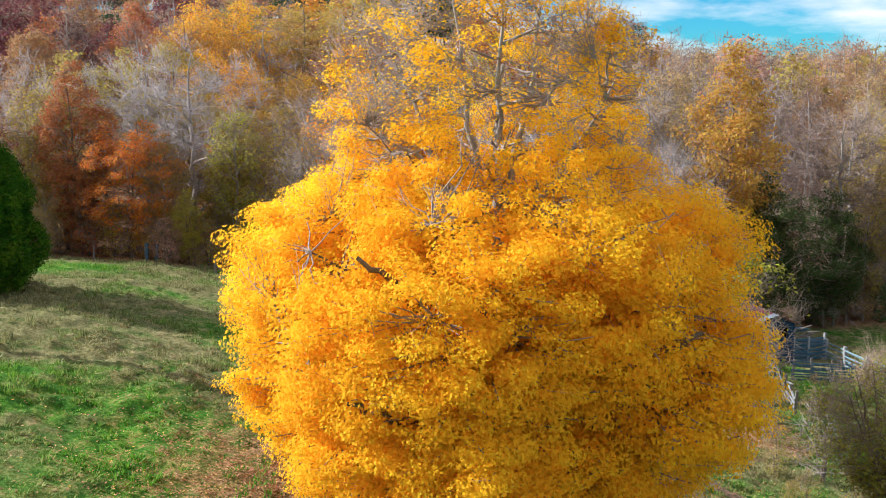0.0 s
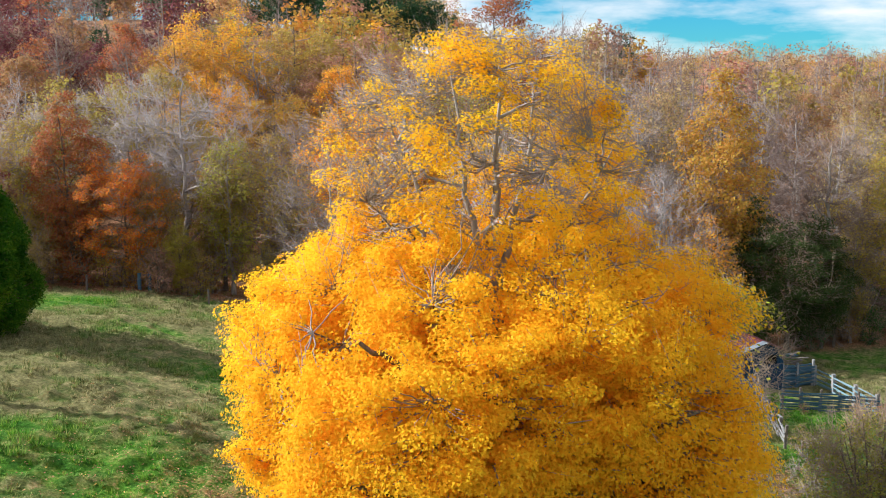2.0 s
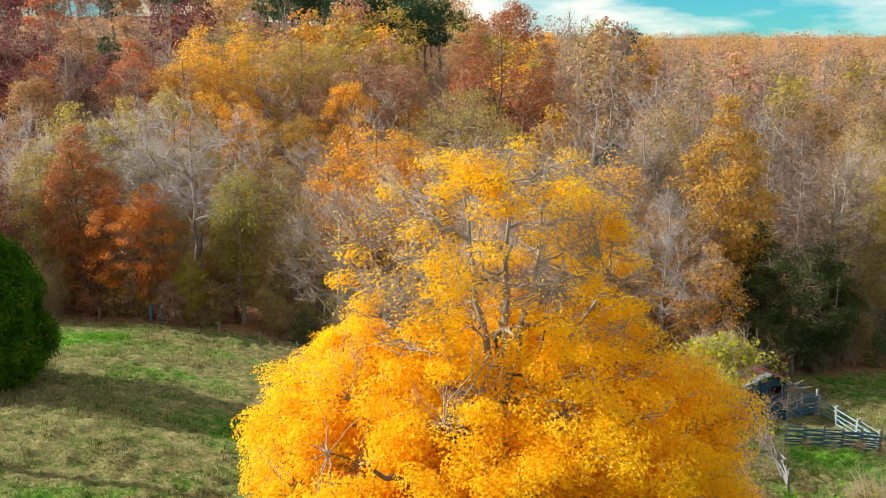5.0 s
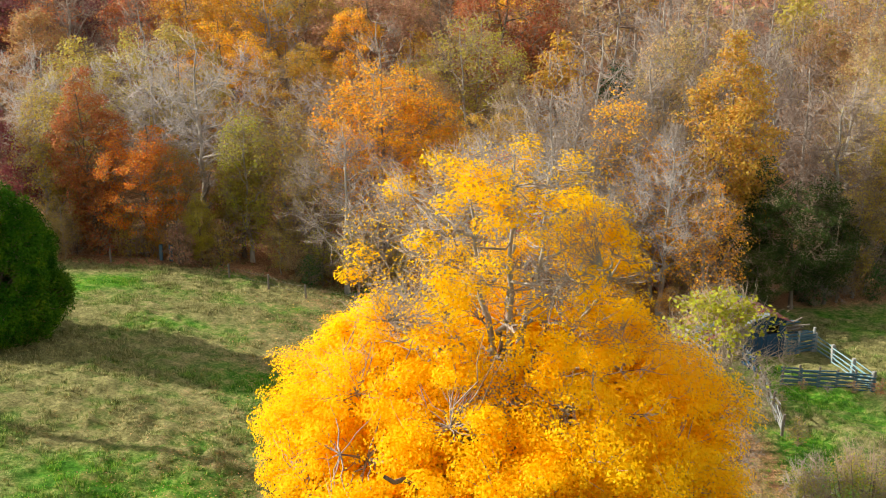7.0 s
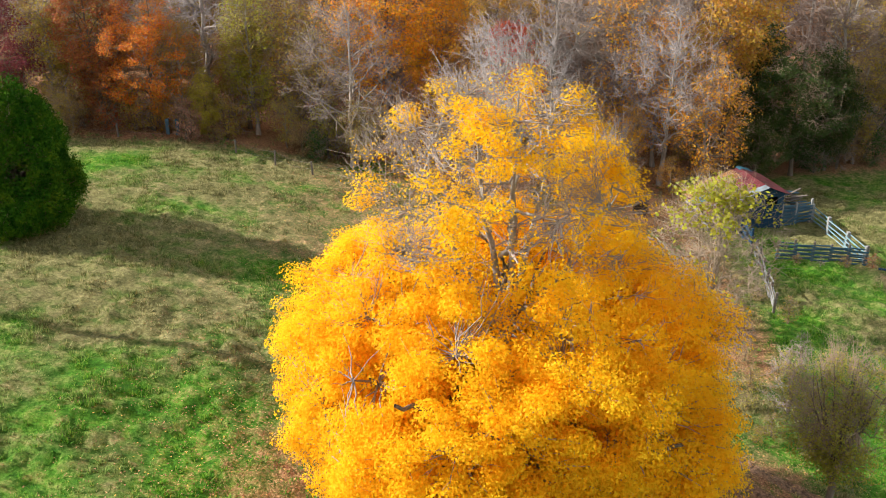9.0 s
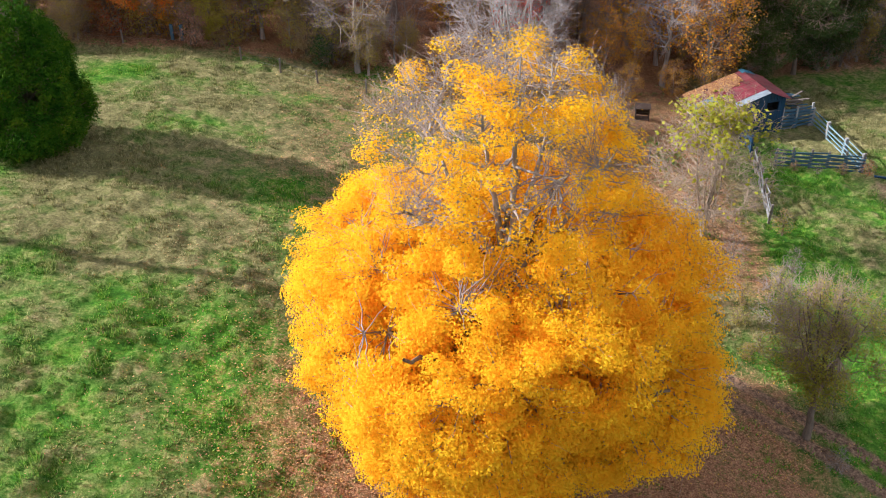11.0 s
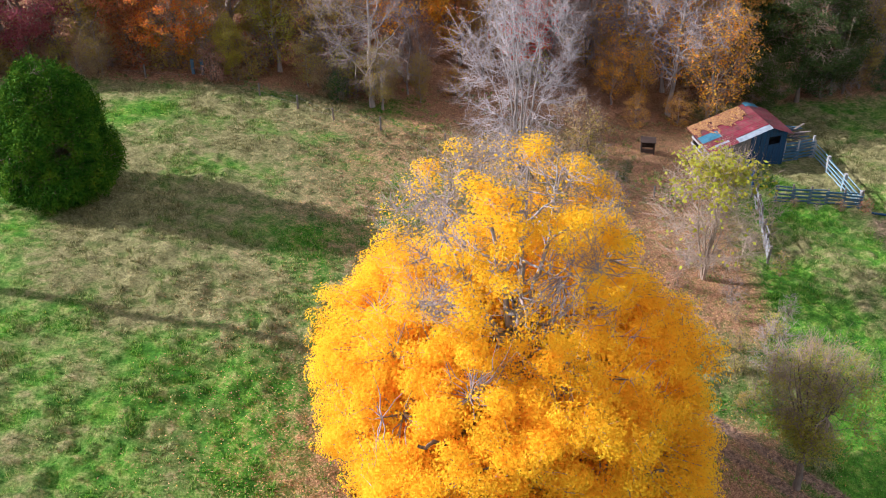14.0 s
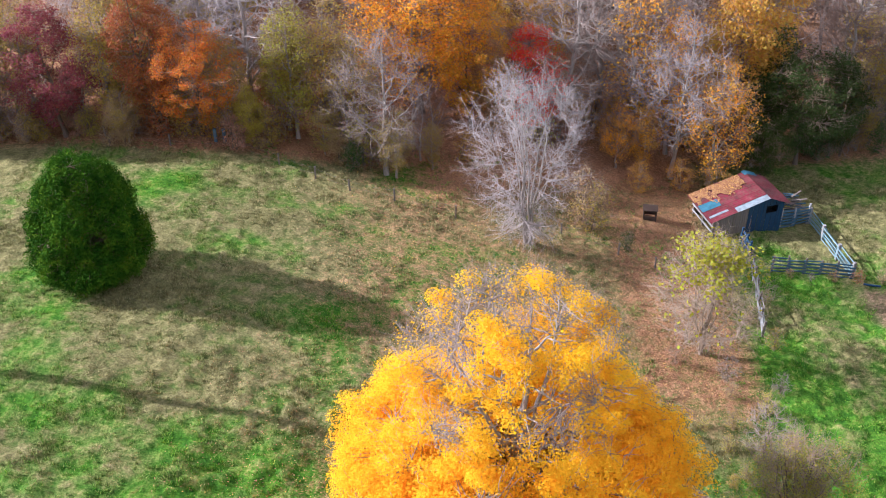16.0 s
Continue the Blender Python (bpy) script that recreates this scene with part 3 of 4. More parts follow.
def make_maple():
    s = grow(11, MAPLE_H, [(a, 0.98 * r) for a, r in maple_profile], trunk_r=0.42, primaries=40, clumps=3500, clump_r=0.28, twigs=6, twig_len=0.75, leaves=215, leaf=(0.080, 0.070), start=0.14,
             shell=0.24, gap=0.27, sparse=maple_leaves, rise=0.40, twig_r=0.009, twigs2=1, sides=7, flat=0.55, top_limb=0.90, lift=0.64, wobble=0.003, fork=0.54, lumpy=0.23,
             twig_at=lambda p: np.where(p[:, 2] > 0.62 * MAPLE_H, np.where(p[:, 2] > 0.8 * MAPLE_H, 0.75, 0.25), 0.08), corners=3,
             leaders=[(-2.7, 0.4, 0.88), (-0.9, 0.6, 0.96), (0.4, -0.3, 0.985), (1.5, 0.5, 0.95), (3.3, -0.4, 0.80)])
    rng = np.random.default_rng(19)
    mid = s.leaf[0].reshape(-1, 3, 3).mean(axis=1)
    mid = mid[(mid[:, 2] < 0.62 * MAPLE_H) & (rng.random(len(mid)) < 0.22)]
    axis = np.array([0, 0, 0.36 * MAPLE_H])
    inner = axis + (mid - axis) * rng.uniform(0.78, 0.95, (len(mid), 1))
    s.leaf = join(s.leaf, leaf_quads(rng, inner, 0.15, 0.13, 0.6, unit(mid - axis + np.array([0, 0, 3.0])), 3))
    # pale limbs round the fork and four great dark ones lower down, with thin leaves before them
    arms = []
    fz = 0.535 * MAPLE_H
    for foot, way, tip in (((0, 0, fz - 0.3), (-0.9, -0.2, fz + 1.3), (-2.3, -0.3, fz + 2.5)), ((0, -0.1, fz), (1.2, -0.4, fz + 0.3), (2.6, -0.6, fz + 1.4)), ((0.1, -0.1, fz - 0.3), (1.0, -0.8, fz + 0.2), (2.2, -1.0, fz)),
                           ((1.3, -0.7, fz + 0.1), (1.9, -1.2, fz + 0.2), (2.3, -1.5, fz - 0.9)), ((0.1, -0.2, fz - 0.4), (0.6, -0.8, fz - 0.6), (1.2, -1.3, fz - 1.5)), ((0, 0, fz - 0.6), (0.05, -0.1, fz + 1.5), (0.4, 0, fz + 4.4)),
                           ((0, 0, 3.0), (-1.5, -4.4, 4.2), (-3.1, -6.1, 5.9)), ((0, 0, 5.2), (-1.6, -4.4, 8.1), (-2.9, -5.4, 8.7)), ((0, 0, 4.4), (1.7, -4.8, 6.6), (-0.9, -5.5, 8.0)), ((0, 0, 4.0), (3.0, -4.2, 5.6), (4.7, -4.8, 7.0))):
        p, q, r = (np.array(v, dtype=float) for v in (foot, way, tip))
        t = np.linspace(0, 1, 16)[:, None]
        arms.append((1 - t) ** 2 * p + 2 * t * (1 - t) * q + t * t * r + rng.normal(size=(16, 3)) * 0.07)
    arms = np.array(arms)
    leaf_at = s.leaf[0].reshape(-1, 3, 3)
    mid = leaf_at.mean(axis=1)
    keep = np.ones(len(mid), bool)
    before = unit(np.array([0, -0.95, 0.35]))
    for i, line in enumerate(arms):
        wide, share = (0.20, 0.75) if i < 6 else (0.13, 0.35)
        line = line if i < 6 else line[7:]
        fine_line = np.concatenate([line, 0.5 * (line[:-1] + line[1:])])
        for c in fine_line:
            d = mid - c
            ahead = d @ before
            off = np.linalg.norm(d - ahead[:, None] * before, axis=1)
            keep &= ~((ahead > -0.3) & (ahead < (2.2 if i < 6 else 2.4)) & (off < wide) & (rng.random(len(mid)) < share))
    leaf_at = leaf_at[keep]
    s.leaf = (leaf_at.reshape(-1, 3), np.arange(3 * len(leaf_at)).reshape(-1, 3))
    meshes = tree_meshes("maple", s, BARK, TWIG, GOLD)
    root = plant("maple_tree", meshes, TX, TY, TZ, colour=(0.9, 0.4, 0.02), label="large golden-orange autumn maple with a thin grey-branched top")
    split_limbs(root, "maple", s, BARK)
    for i, line in enumerate(arms):
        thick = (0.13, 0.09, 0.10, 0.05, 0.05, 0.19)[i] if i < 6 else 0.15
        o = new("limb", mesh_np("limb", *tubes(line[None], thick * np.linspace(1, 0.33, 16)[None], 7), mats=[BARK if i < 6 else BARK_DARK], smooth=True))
        o.parent = root


make_maple()


# ---------------------------------------------------------------- the cedar
def make_cedar():
    s = grow(5, 7.1, [(0.04, 1.7), (0.09, 2.45), (0.24, 2.85), (0.44, 2.85), (0.60, 2.55), (0.76, 1.95), (0.88, 1.35), (0.96, 0.75), (1.0, 0.2)], trunk_r=0.22, primaries=26, clumps=1500, clump_r=0.20, twigs=0,
             leaves=85, leaf=(0.16, 0.058), start=0.06, shell=0.12, gap=0.30, rise=0.5, flat=1.7, lumpy=0.30, lift=0.4)
    plant("cedar_tree", tree_meshes("cedar", s, BARK_DARK, TWIG_BROWN, CEDAR), -20.9, 44.5, ground_z(-20.9, 44.5) - 0.05, label="dense dark green rounded cedar standing alone in the meadow")


make_cedar()


# ---------------------------------------------------------------- wood behind the meadow
OVAL = [(0.16, 0.09), (0.27, 0.18), (0.42, 0.25), (0.6, 0.26), (0.76, 0.22), (0.9, 0.13), (1.0, 0.03)]
BROAD = [(0.16, 0.10), (0.32, 0.25), (0.5, 0.33), (0.68, 0.33), (0.84, 0.24), (0.95, 0.12), (1.0, 0.03)]
TALL = [(0.1, 0.06), (0.35, 0.15), (0.55, 0.19), (0.72, 0.18), (0.88, 0.11), (1.0, 0.02)]
LOW = [(0.05, 0.2), (0.25, 0.36), (0.5, 0.4), (0.75, 0.32), (0.95, 0.12), (1.0, 0.03)]
THICKET = [(0.06, 0.10), (0.22, 0.24), (0.45, 0.34), (0.7, 0.36), (0.88, 0.26), (1.0, 0.08)]
FAN = [(0.25, 0.10), (0.4, 0.24), (0.6, 0.36), (0.8, 0.36), (0.95, 0.2), (1.0, 0.05)]
ten = lambda prof: [(a, 10 * b) for a, b in prof]          # every kind is grown 10 m high and scaled

KINDS = {}
for i, prof in enumerate((OVAL, BROAD, TALL, OVAL, BROAD)):
    s = grow(100 + i, 10, ten(prof), 0.15, 12, 280, 0.29, 3, 0.7, 60, (0.12, 0.105), gap=0.45, shell=0.30, rise=0.45, lumpy=0.4, fine=True)
    KINDS["leafy", i] = tree_meshes("leafy", s, BARK_DARK, TWIG_BROWN, LEAF)
    s = grow(120 + i, 10, ten(prof), 0.15, 9, 150, 0.40, 3, 0.8, 32, (0.21, 0.18), gap=0.41, shell=0.35, rise=0.45, sides=4, fine=True)
    KINDS["mid", i] = tree_meshes("mid", s, BARK_DARK, TWIG_BROWN, LEAF)
for i, prof in enumerate((OVAL, BROAD, TALL)):
    s = grow(150 + i, 10, ten(prof), 0.15, 12, 190, 0.36, 5, 0.9, 24, (0.135, 0.12), gap=0.38, shell=0.4, twigs2=1, rise=0.5, lumpy=0.2, fine=True)
    KINDS["thin", i] = tree_meshes("thin", s, BARK, TWIG_BROWN, LEAF)
for i, (prof, tw) in enumerate(((BROAD, TWIG), (OVAL, TWIG_DARK), (FAN, TWIG_PALE), (TALL, TWIG))):
    s = grow(200 + i, 10, ten(prof), 0.19, 18, 230, 0.4, 6, 0.95, 0, gap=0.33, shell=0.5, twig_r=0.011, twigs2=2, rise=0.5, start=0.15, fine=True, spread_up=0.1, lumpy=0.3)
    KINDS["bare", i] = tree_meshes("bare", s, BARK, tw, LEAF)
    s = grow(220 + i, 10, ten(prof), 0.17, 12, 130, 0.4, 5, 1.0, 0, gap=0.30, shell=0.5, twig_r=0.016, twigs2=1, rise=0.6, sides=4, fine=True)
    KINDS["midbare", i] = tree_meshes("midbare", s, BARK, tw, LEAF)
s = grow(240, 10, ten(THICKET), 0.085, 22, 260, 0.4, 7, 1.2, 0, gap=0.30, shell=0.55, twig_r=0.011, twigs2=2, rise=0.7, start=0.06, stems=6, spread_up=0.1, lumpy=0.35)
KINDS["bare", 4] = tree_meshes("bare", s, BARK, TWIG_PALE, LEAF)
for i, prof in enumerate((OVAL, BROAD, TALL, OVAL)):
    s = grow(300 + i, 10, ten(prof), 0.15, 5, 60, 0.5, 0, 0.7, 22, (0.36, 0.32), gap=0.40, shell=0.35, sides=3, fine=True)
    KINDS["far", i] = tree_meshes("far", s, BARK_DARK, TWIG_BROWN, LEAF)
for i, prof in enumerate((BROAD, OVAL)):
    s = grow(350 + i, 10, ten(prof), 0.15, 7, 60, 0.4, 4, 1.4, 0, gap=0.3, shell=0.5, twig_r=0.02, rise=0.6, sides=3, fine=True)
    KINDS["farbare", i] = tree_meshes("farbare", s, BARK, TWIG_DARK, LEAF)
s = grow(400, 10, ten([(0.3, 0.10), (0.4, 0.17), (0.6, 0.19), (0.8, 0.14), (0.93, 0.07), (1.0, 0.02)]), 0.16, 16, 110, 0.34, 0, 0.5, 17, (0.42, 0.14), start=0.3, gap=0.33, shell=0.5, rise=0.15, sides=3, fine=True)
KINDS["pine", 0] = tree_meshes("pine", s, BARK_DARK, TWIG_BROWN, PINE)
for i in range(3):
    s = grow(450 + i, 10, ten(LOW), 0.12, 9, 80, 0.7, 5, 2.0, (20, 8, 0)[i], (0.38, 0.30), start=0.05, gap=0.3, shell=0.5, stems=4, twig_r=0.03, sides=3, fine=True)
    KINDS["shrub", i] = tree_meshes("shrub", s, BARK_DARK, (TWIG_BROWN, TWIG_BROWN, TWIG)[i], LEAF)

RUST, ORANGE, AMBER = (0.44, 0.16, 0.06), (0.86, 0.42, 0.03), (0.78, 0.42, 0.04)
OLIVE, LIME, BROWN = (0.44, 0.33, 0.07), (0.50, 0.44, 0.07), (0.40, 0.24, 0.10)
MAROON, RED, TAN, PINK = (0.31, 0.075, 0.085), (0.72, 0.08, 0.03), (0.50, 0.36, 0.16), (0.47, 0.26, 0.17)
# DARKGREEN is deepened for the shade at the right end of the wood.
GREEN, DARKGREEN, GILT, EMBER = (0.06, 0.16, 0.035), (0.065, 0.10, 0.022), (0.54, 0.31, 0.05), (0.62, 0.22, 0.035)
# Plum foliage with the shade on the hill's left put into its tone.
SHADE_PLUM = (0.17, 0.055, 0.055)
WORDS = {SHADE_PLUM: "shade-darkened plum-brown", EMBER: "glowing rust-orange", RUST: "rust-brown", ORANGE: "bright orange", AMBER: "amber-gold", OLIVE: "olive-gold", LIME: "yellow-green", BROWN: "russet-brown", MAROON: "dark maroon", RED: "scarlet", TAN: "tan",
         PINK: "faded pinkish-brown", GREEN: "green", DARKGREEN: "dark green", GILT: "golden-brown"}

# the trees that stand out, by place: x, y, height, kind, variant, colour
NAMED = [
    (-28.9, 62.3, 10, "leafy", 0, MAROON), (-25.5, 63.5, 11, "thin", 2, OLIVE), (-22.6, 63.0, 12.0, "leafy", 2, RUST), (-19.4, 62.8, 9.2, "leafy", 4, EMBER),
    (-16.3, 67.5, 14, "bare", 2, TAN), (-15.6, 61.6, 4.8, "leafy", 2, LIME), (-12.8, 63.5, 10.5, "thin", 2, LIME), (-10.8, 65.0, 11, "thin", 0, OLIVE), (-13.6, 65.0, 9.0, "leafy", 2, OLIVE),
    (-6.3, 60.2, 11, "bare", 0, TAN), (-5.6, 60.0, 5.5, "thin", 0, OLIVE), (-5.0, 69.5, 14.0, "thin", 1, ORANGE), (-4.2, 70.5, 14.2, "leafy", 1, ORANGE), (-0.4, 69.5, 11, "leafy", 3, AMBER), (4.0, 69.5, 9.5, "leafy", 0, RED),
    (3.1, 53.4, 12.0, "bare", 4, TAN), (10.4, 66.6, 5.4, "thin", 0, ORANGE), (12.4, 66.4, 6.0, "thin", 2, AMBER), (12.4, 70.8, 13.5, "bare", 0, TAN), (14.8, 69.8, 12.0, "thin", 2, ORANGE), (12.6, 71.5, 15.0, "thin", 2, AMBER), (14.6, 66.0, 12.5, "bare", 2, TAN), (17.2, 65.6, 10.5, "thin", 0, AMBER),
    (20.2, 72.0, 19.5, "leafy", 2, GILT), (24.8, 69.0, 10.5, "leafy", 1, DARKGREEN), (28.5, 73.0, 15, "bare", 1, TAN), (31.5, 77.0, 16, "bare", 0, TAN), (34.5, 74.0, 15, "leafy", 4, OLIVE),
    (6.5, 70.0, 15, "bare", 0, TAN), (9.5, 74.0, 15, "bare", 3, TAN), (-20.0, 96.0, 16, "leafy", 4, AMBER), (-13.0, 97.0, 15, "leafy", 1, OLIVE), (-6.8, 95.0, 15, "leafy", 4, PINK),
    (6.5, 102.0, 21, "leafy", 3, RUST), (12.0, 104.0, 16, "thin", 2, PINK), (17.0, 100.0, 11, "pine", 0, GREEN), (-31.0, 86.0, 15, "bare", 1, TAN), (-38.0, 92.0, 17, "leafy", 4, SHADE_PLUM),
    (-27.0, 92.0, 14, "leafy", 2, RUST), (-22.0, 90.0, 14, "leafy", 1, GILT), (-18.5, 85.0, 12.5, "leafy", 4, AMBER), (-12.5, 83.0, 11.5, "leafy", 1, GILT), (-8.0, 90.0, 13, "leafy", 0, AMBER), (3.0, 92.0, 14, "thin", 1, LIME), (43.0, 108.0, 17, "leafy", 4, BROWN), (1.5, 86.0, 15, "thin", 1, OLIVE), (-9.0, 74.0, 12, "bare", 0, TAN), (-20.5, 71.0, 13, "bare", 2, TAN),
    (-27.5, 69.0, 13, "bare", 2, TAN), (-33.5, 66.0, 12, "thin", 0, OLIVE), (21.5, 66.5, 6, "leafy", 1, DARKGREEN), (37.5, 71.0, 12, "leafy", 2, GILT), (-17.2, 62.8, 8.0, "thin", 2, OLIVE), (-24.6, 66.2, 10.5, "leafy", 0, OLIVE), (-8.6, 63.8, 9.0, "thin", 0, OLIVE), (1.2, 68.0, 8.5, "leafy", 2, BROWN), (-24.2, 61.2, 4.2, "thin", 1, OLIVE), (-31.6, 64.0, 9.0, "thin", 2, OLIVE), (-10.6, 61.6, 3.8, "thin", 1, LIME), (-3.2, 61.8, 4.0, "thin", 2, OLIVE), (30.0, 71.0, 9, "thin", 2, OLIVE), (27.6, 70.2, 8.5, "leafy", 0, DARKGREEN), (22.6, 70.6, 11, "leafy", 2, DARKGREEN),
]


def tree_label(kind, colour):
    if kind in ("bare", "midbare", "farbare"):
        return "leafless grey-twigged tree at the edge of the wood" if kind != "farbare" else "leafless grey tree in the far wood"
    if kind == "pine":
        return "dark green pine rising out of the autumn wood"
    if kind == "thin":
        return f"half-bare tree with thin {WORDS[colour]} autumn leaves"
    return f"broad-leaved tree with {WORDS[colour]} autumn foliage in the wood"


def wood_tree(x, y, h, kind, i, colour, rng, keep=False):
    if y > 82 and kind in ("leafy", "bare") and not keep:
        kind = {"leafy": "mid", "bare": "midbare"}[kind]
    lit = rng.uniform(0.9, 1.15)
    c = tuple(min(1.0, k * lit * rng.uniform(0.96, 1.04)) for k in colour)
    name = {"pine": "pine_tree", "bare": "bare_tree", "midbare": "bare_tree", "farbare": "bare_tree"}.get(kind, "autumn_tree")
    plant(name, KINDS[kind, i], x, y, ground_z(x, y) - 0.15, h / 10, rng.uniform(0, 360), c, tree_label(kind, colour), "tree", "trees of the wood", rng.uniform(0.9, 1.12))


def make_wood():
    rng = random.Random(21)
    taken = []
    for x, y, h, kind, i, colour in NAMED:
        wood_tree(x, y, h, kind, i, colour, rng, True)
        taken.append((x, y, 2.6))
    palette = [BROWN, OLIVE, TAN, OLIVE, GILT, GILT, AMBER, PINK, BROWN, OLIVE, TAN, RUST]
    # left of the hill: dark foliage colours stand in for the shade there
    left = [SHADE_PLUM, SHADE_PLUM, BROWN, SHADE_PLUM, RUST, BROWN]
    made = 0
    for _ in range(9000):
        y = 62 + 190 * rng.random() ** 1.5
        x = rng.uniform(-0.47 * y - 9, 0.46 * y + 5)
        if y < float(edge_line(x)) + 4 or -8 < x < 10 and y < 73:
            continue
        gap = (5.0 if y < 80 else 3.7) + 0.018 * (y - 60)
        if any((x - a) ** 2 + (y - b) ** 2 < max(gap, r) ** 2 for a, b, r in taken):
            continue
        taken.append((x, y, gap))
        p = rng.random()
        far = y > 112
        if p < 0.30:
            kind, i = ("farbare", rng.randrange(2)) if far else ("bare", rng.choice((0, 0, 1, 1, 3)))
        elif p < 0.48 and not far:
            kind, i = "thin", rng.randrange(3)
        else:
            kind, i = ("far", rng.randrange(4)) if far else ("leafy", rng.randrange(5))
        right = x > 0.12 * y
        if right and kind in ("leafy", "far") and rng.random() < 0.55:
            kind, i = ("farbare", rng.randrange(2)) if far else ("bare", rng.choice((0, 1, 1, 3)))
        colour = rng.choice(left if x < -0.22 * y and y > 78 else [TAN, TAN, BROWN, PINK, GILT, OLIVE, OLIVE] if right else palette)
        # dark-twigged bare trees deepen that painted shade
        if x < -0.27 * y and y > 76 and rng.random() < 0.5:
            kind, i = ("farbare", rng.randrange(2)) if far else ("bare", 1)
        crest = 150 < y < 200 and -60 < x < 6
        if crest and rng.random() < 0.4 or rng.random() < 0.02:
            kind, i, colour = "pine", 0, GREEN
        h = rng.uniform(13.5, 17.5) if right and y > 80 else rng.uniform(9, 12.5) if y > 120 else rng.uniform(11, 15) if y > 75 else rng.uniform(9, 13)
        wood_tree(x, y, h, kind, i, colour, rng)
        made += 1
        if made > 330:
            break
    for k in range(13):                       # pines along the crest
        x, y = -23 + 1.9 * k + rng.uniform(-0.8, 0.8), 158 + rng.uniform(-4, 6)
        wood_tree(x, y, rng.uniform(11, 14), "pine", 0, GREEN, rng)
    for k in range(17):                       # slender bare saplings along the edge
        x = rng.uniform(-36, 36)
        y = float(edge_line(x)) + rng.uniform(-0.5, 3.0)
        if not 11 < x < 24:
            wood_tree(x, y, rng.uniform(4.5, 8.5), "midbare", 1, TAN, rng)
    for k in range(16):                       # unseen trees carry the wood on westward, added to shade its edge
        x = -38 - 1.9 * k + rng.uniform(-0.6, 0.6)
        wood_tree(x, float(edge_line(x)) + rng.uniform(1.5, 9.0), rng.uniform(11, 14), rng.choice(("leafy", "leafy", "bare")), rng.choice((0, 1, 3)), rng.choice((BROWN, OLIVE, SHADE_PLUM)), rng)
    # brush along the edge of the wood
    for k in range(125):
        x = rng.uniform(-42, 40)
        y = float(edge_line(x)) + rng.uniform(-0.6, 5.0)
        if 12 < x < 24 and y < 66:
            continue
        i = rng.choice((0, 1, 0, 2))
        # from x = 19 on, darker leaf colours carry the shade by the wood
        c = rng.choice((TAN, TAN, OLIVE, PINK, GILT, LIME, RUST) if x < 19 else (BROWN, DARKGREEN, GREEN, DARKGREEN))
        plant("shrub", KINDS["shrub", i], x, y, ground_z(x, y) - 0.1, rng.uniform(0.15, 0.42), rng.uniform(0, 360), c, "tangled brown undergrowth shrub at the edge of the wood", "shrub", "undergrowth")
    for x, y, h, c in ((11.8, 63.6, 3.0, AMBER), (14.9, 64.2, 3.2, AMBER), (17.4, 63.6, 3.6, GILT)):
        plant("shrub", KINDS["thin", 1], x, y, ground_z(x, y) - 0.5, h / 10, rng.uniform(0, 360), c, f"low {WORDS[c]} shrub among the fallen leaves by the shed", "shrub", "shrubs by the shed")


make_wood()


def make_far_woods():
    """The wooded country beyond the hill, as crowns of coarse foliage out to the horizon."""
    rng = np.random.default_rng(77)
    n = 1500
    y = 188 + 1550 * rng.random(n) ** 1.8
    x = rng.uniform(-0.46, 0.55, n) * y
    keep = (x < -0.02 * y) | (y > 240)
    x, y, n = x[keep], y[keep], int(keep.sum())
    z = height(x, y)
    h = rng.uniform(14, 25, n) + 3.0 * np.sin(x * 0.013 + 1) * (y > 500)
    k = 210
    size = 1.0 + (y - 188) / 700
    c = np.stack([x, y, z + h * 0.62], 1)
    o = rng.normal(size=(n, k, 3))
    o *= np.minimum(1, 1.6 / np.linalg.norm(o, axis=2, keepdims=True))
    o = o * np.array([2.4, 2.4, 2.2]) * size[:, None, None] ** 0.4
    v, f = leaf_quads(rng, (c[:, None] + o).reshape(-1, 3), 0.52, 0.46, corners=3)
    v = v.reshape(n, k * 3, 3)
    tint = rng.integers(0, 4, n)
    for i, (colour, lab) in enumerate(((BROWN, "russet"), (PINK, "pinkish-brown"), (TAN, "tan"), (GILT, "golden-brown"))):
        sel = v[tint == i].reshape(-1, 3)
        o = new("far_woods", mesh_np("far_woods", sel, tris=np.arange(len(sel)).reshape(-1, 3), mats=[LEAF]))
        o.color = (*colour, 1)
        tagged(o, f"far-off {lab} autumn woods under the horizon", "woods", kind="stuff")


make_far_woods()


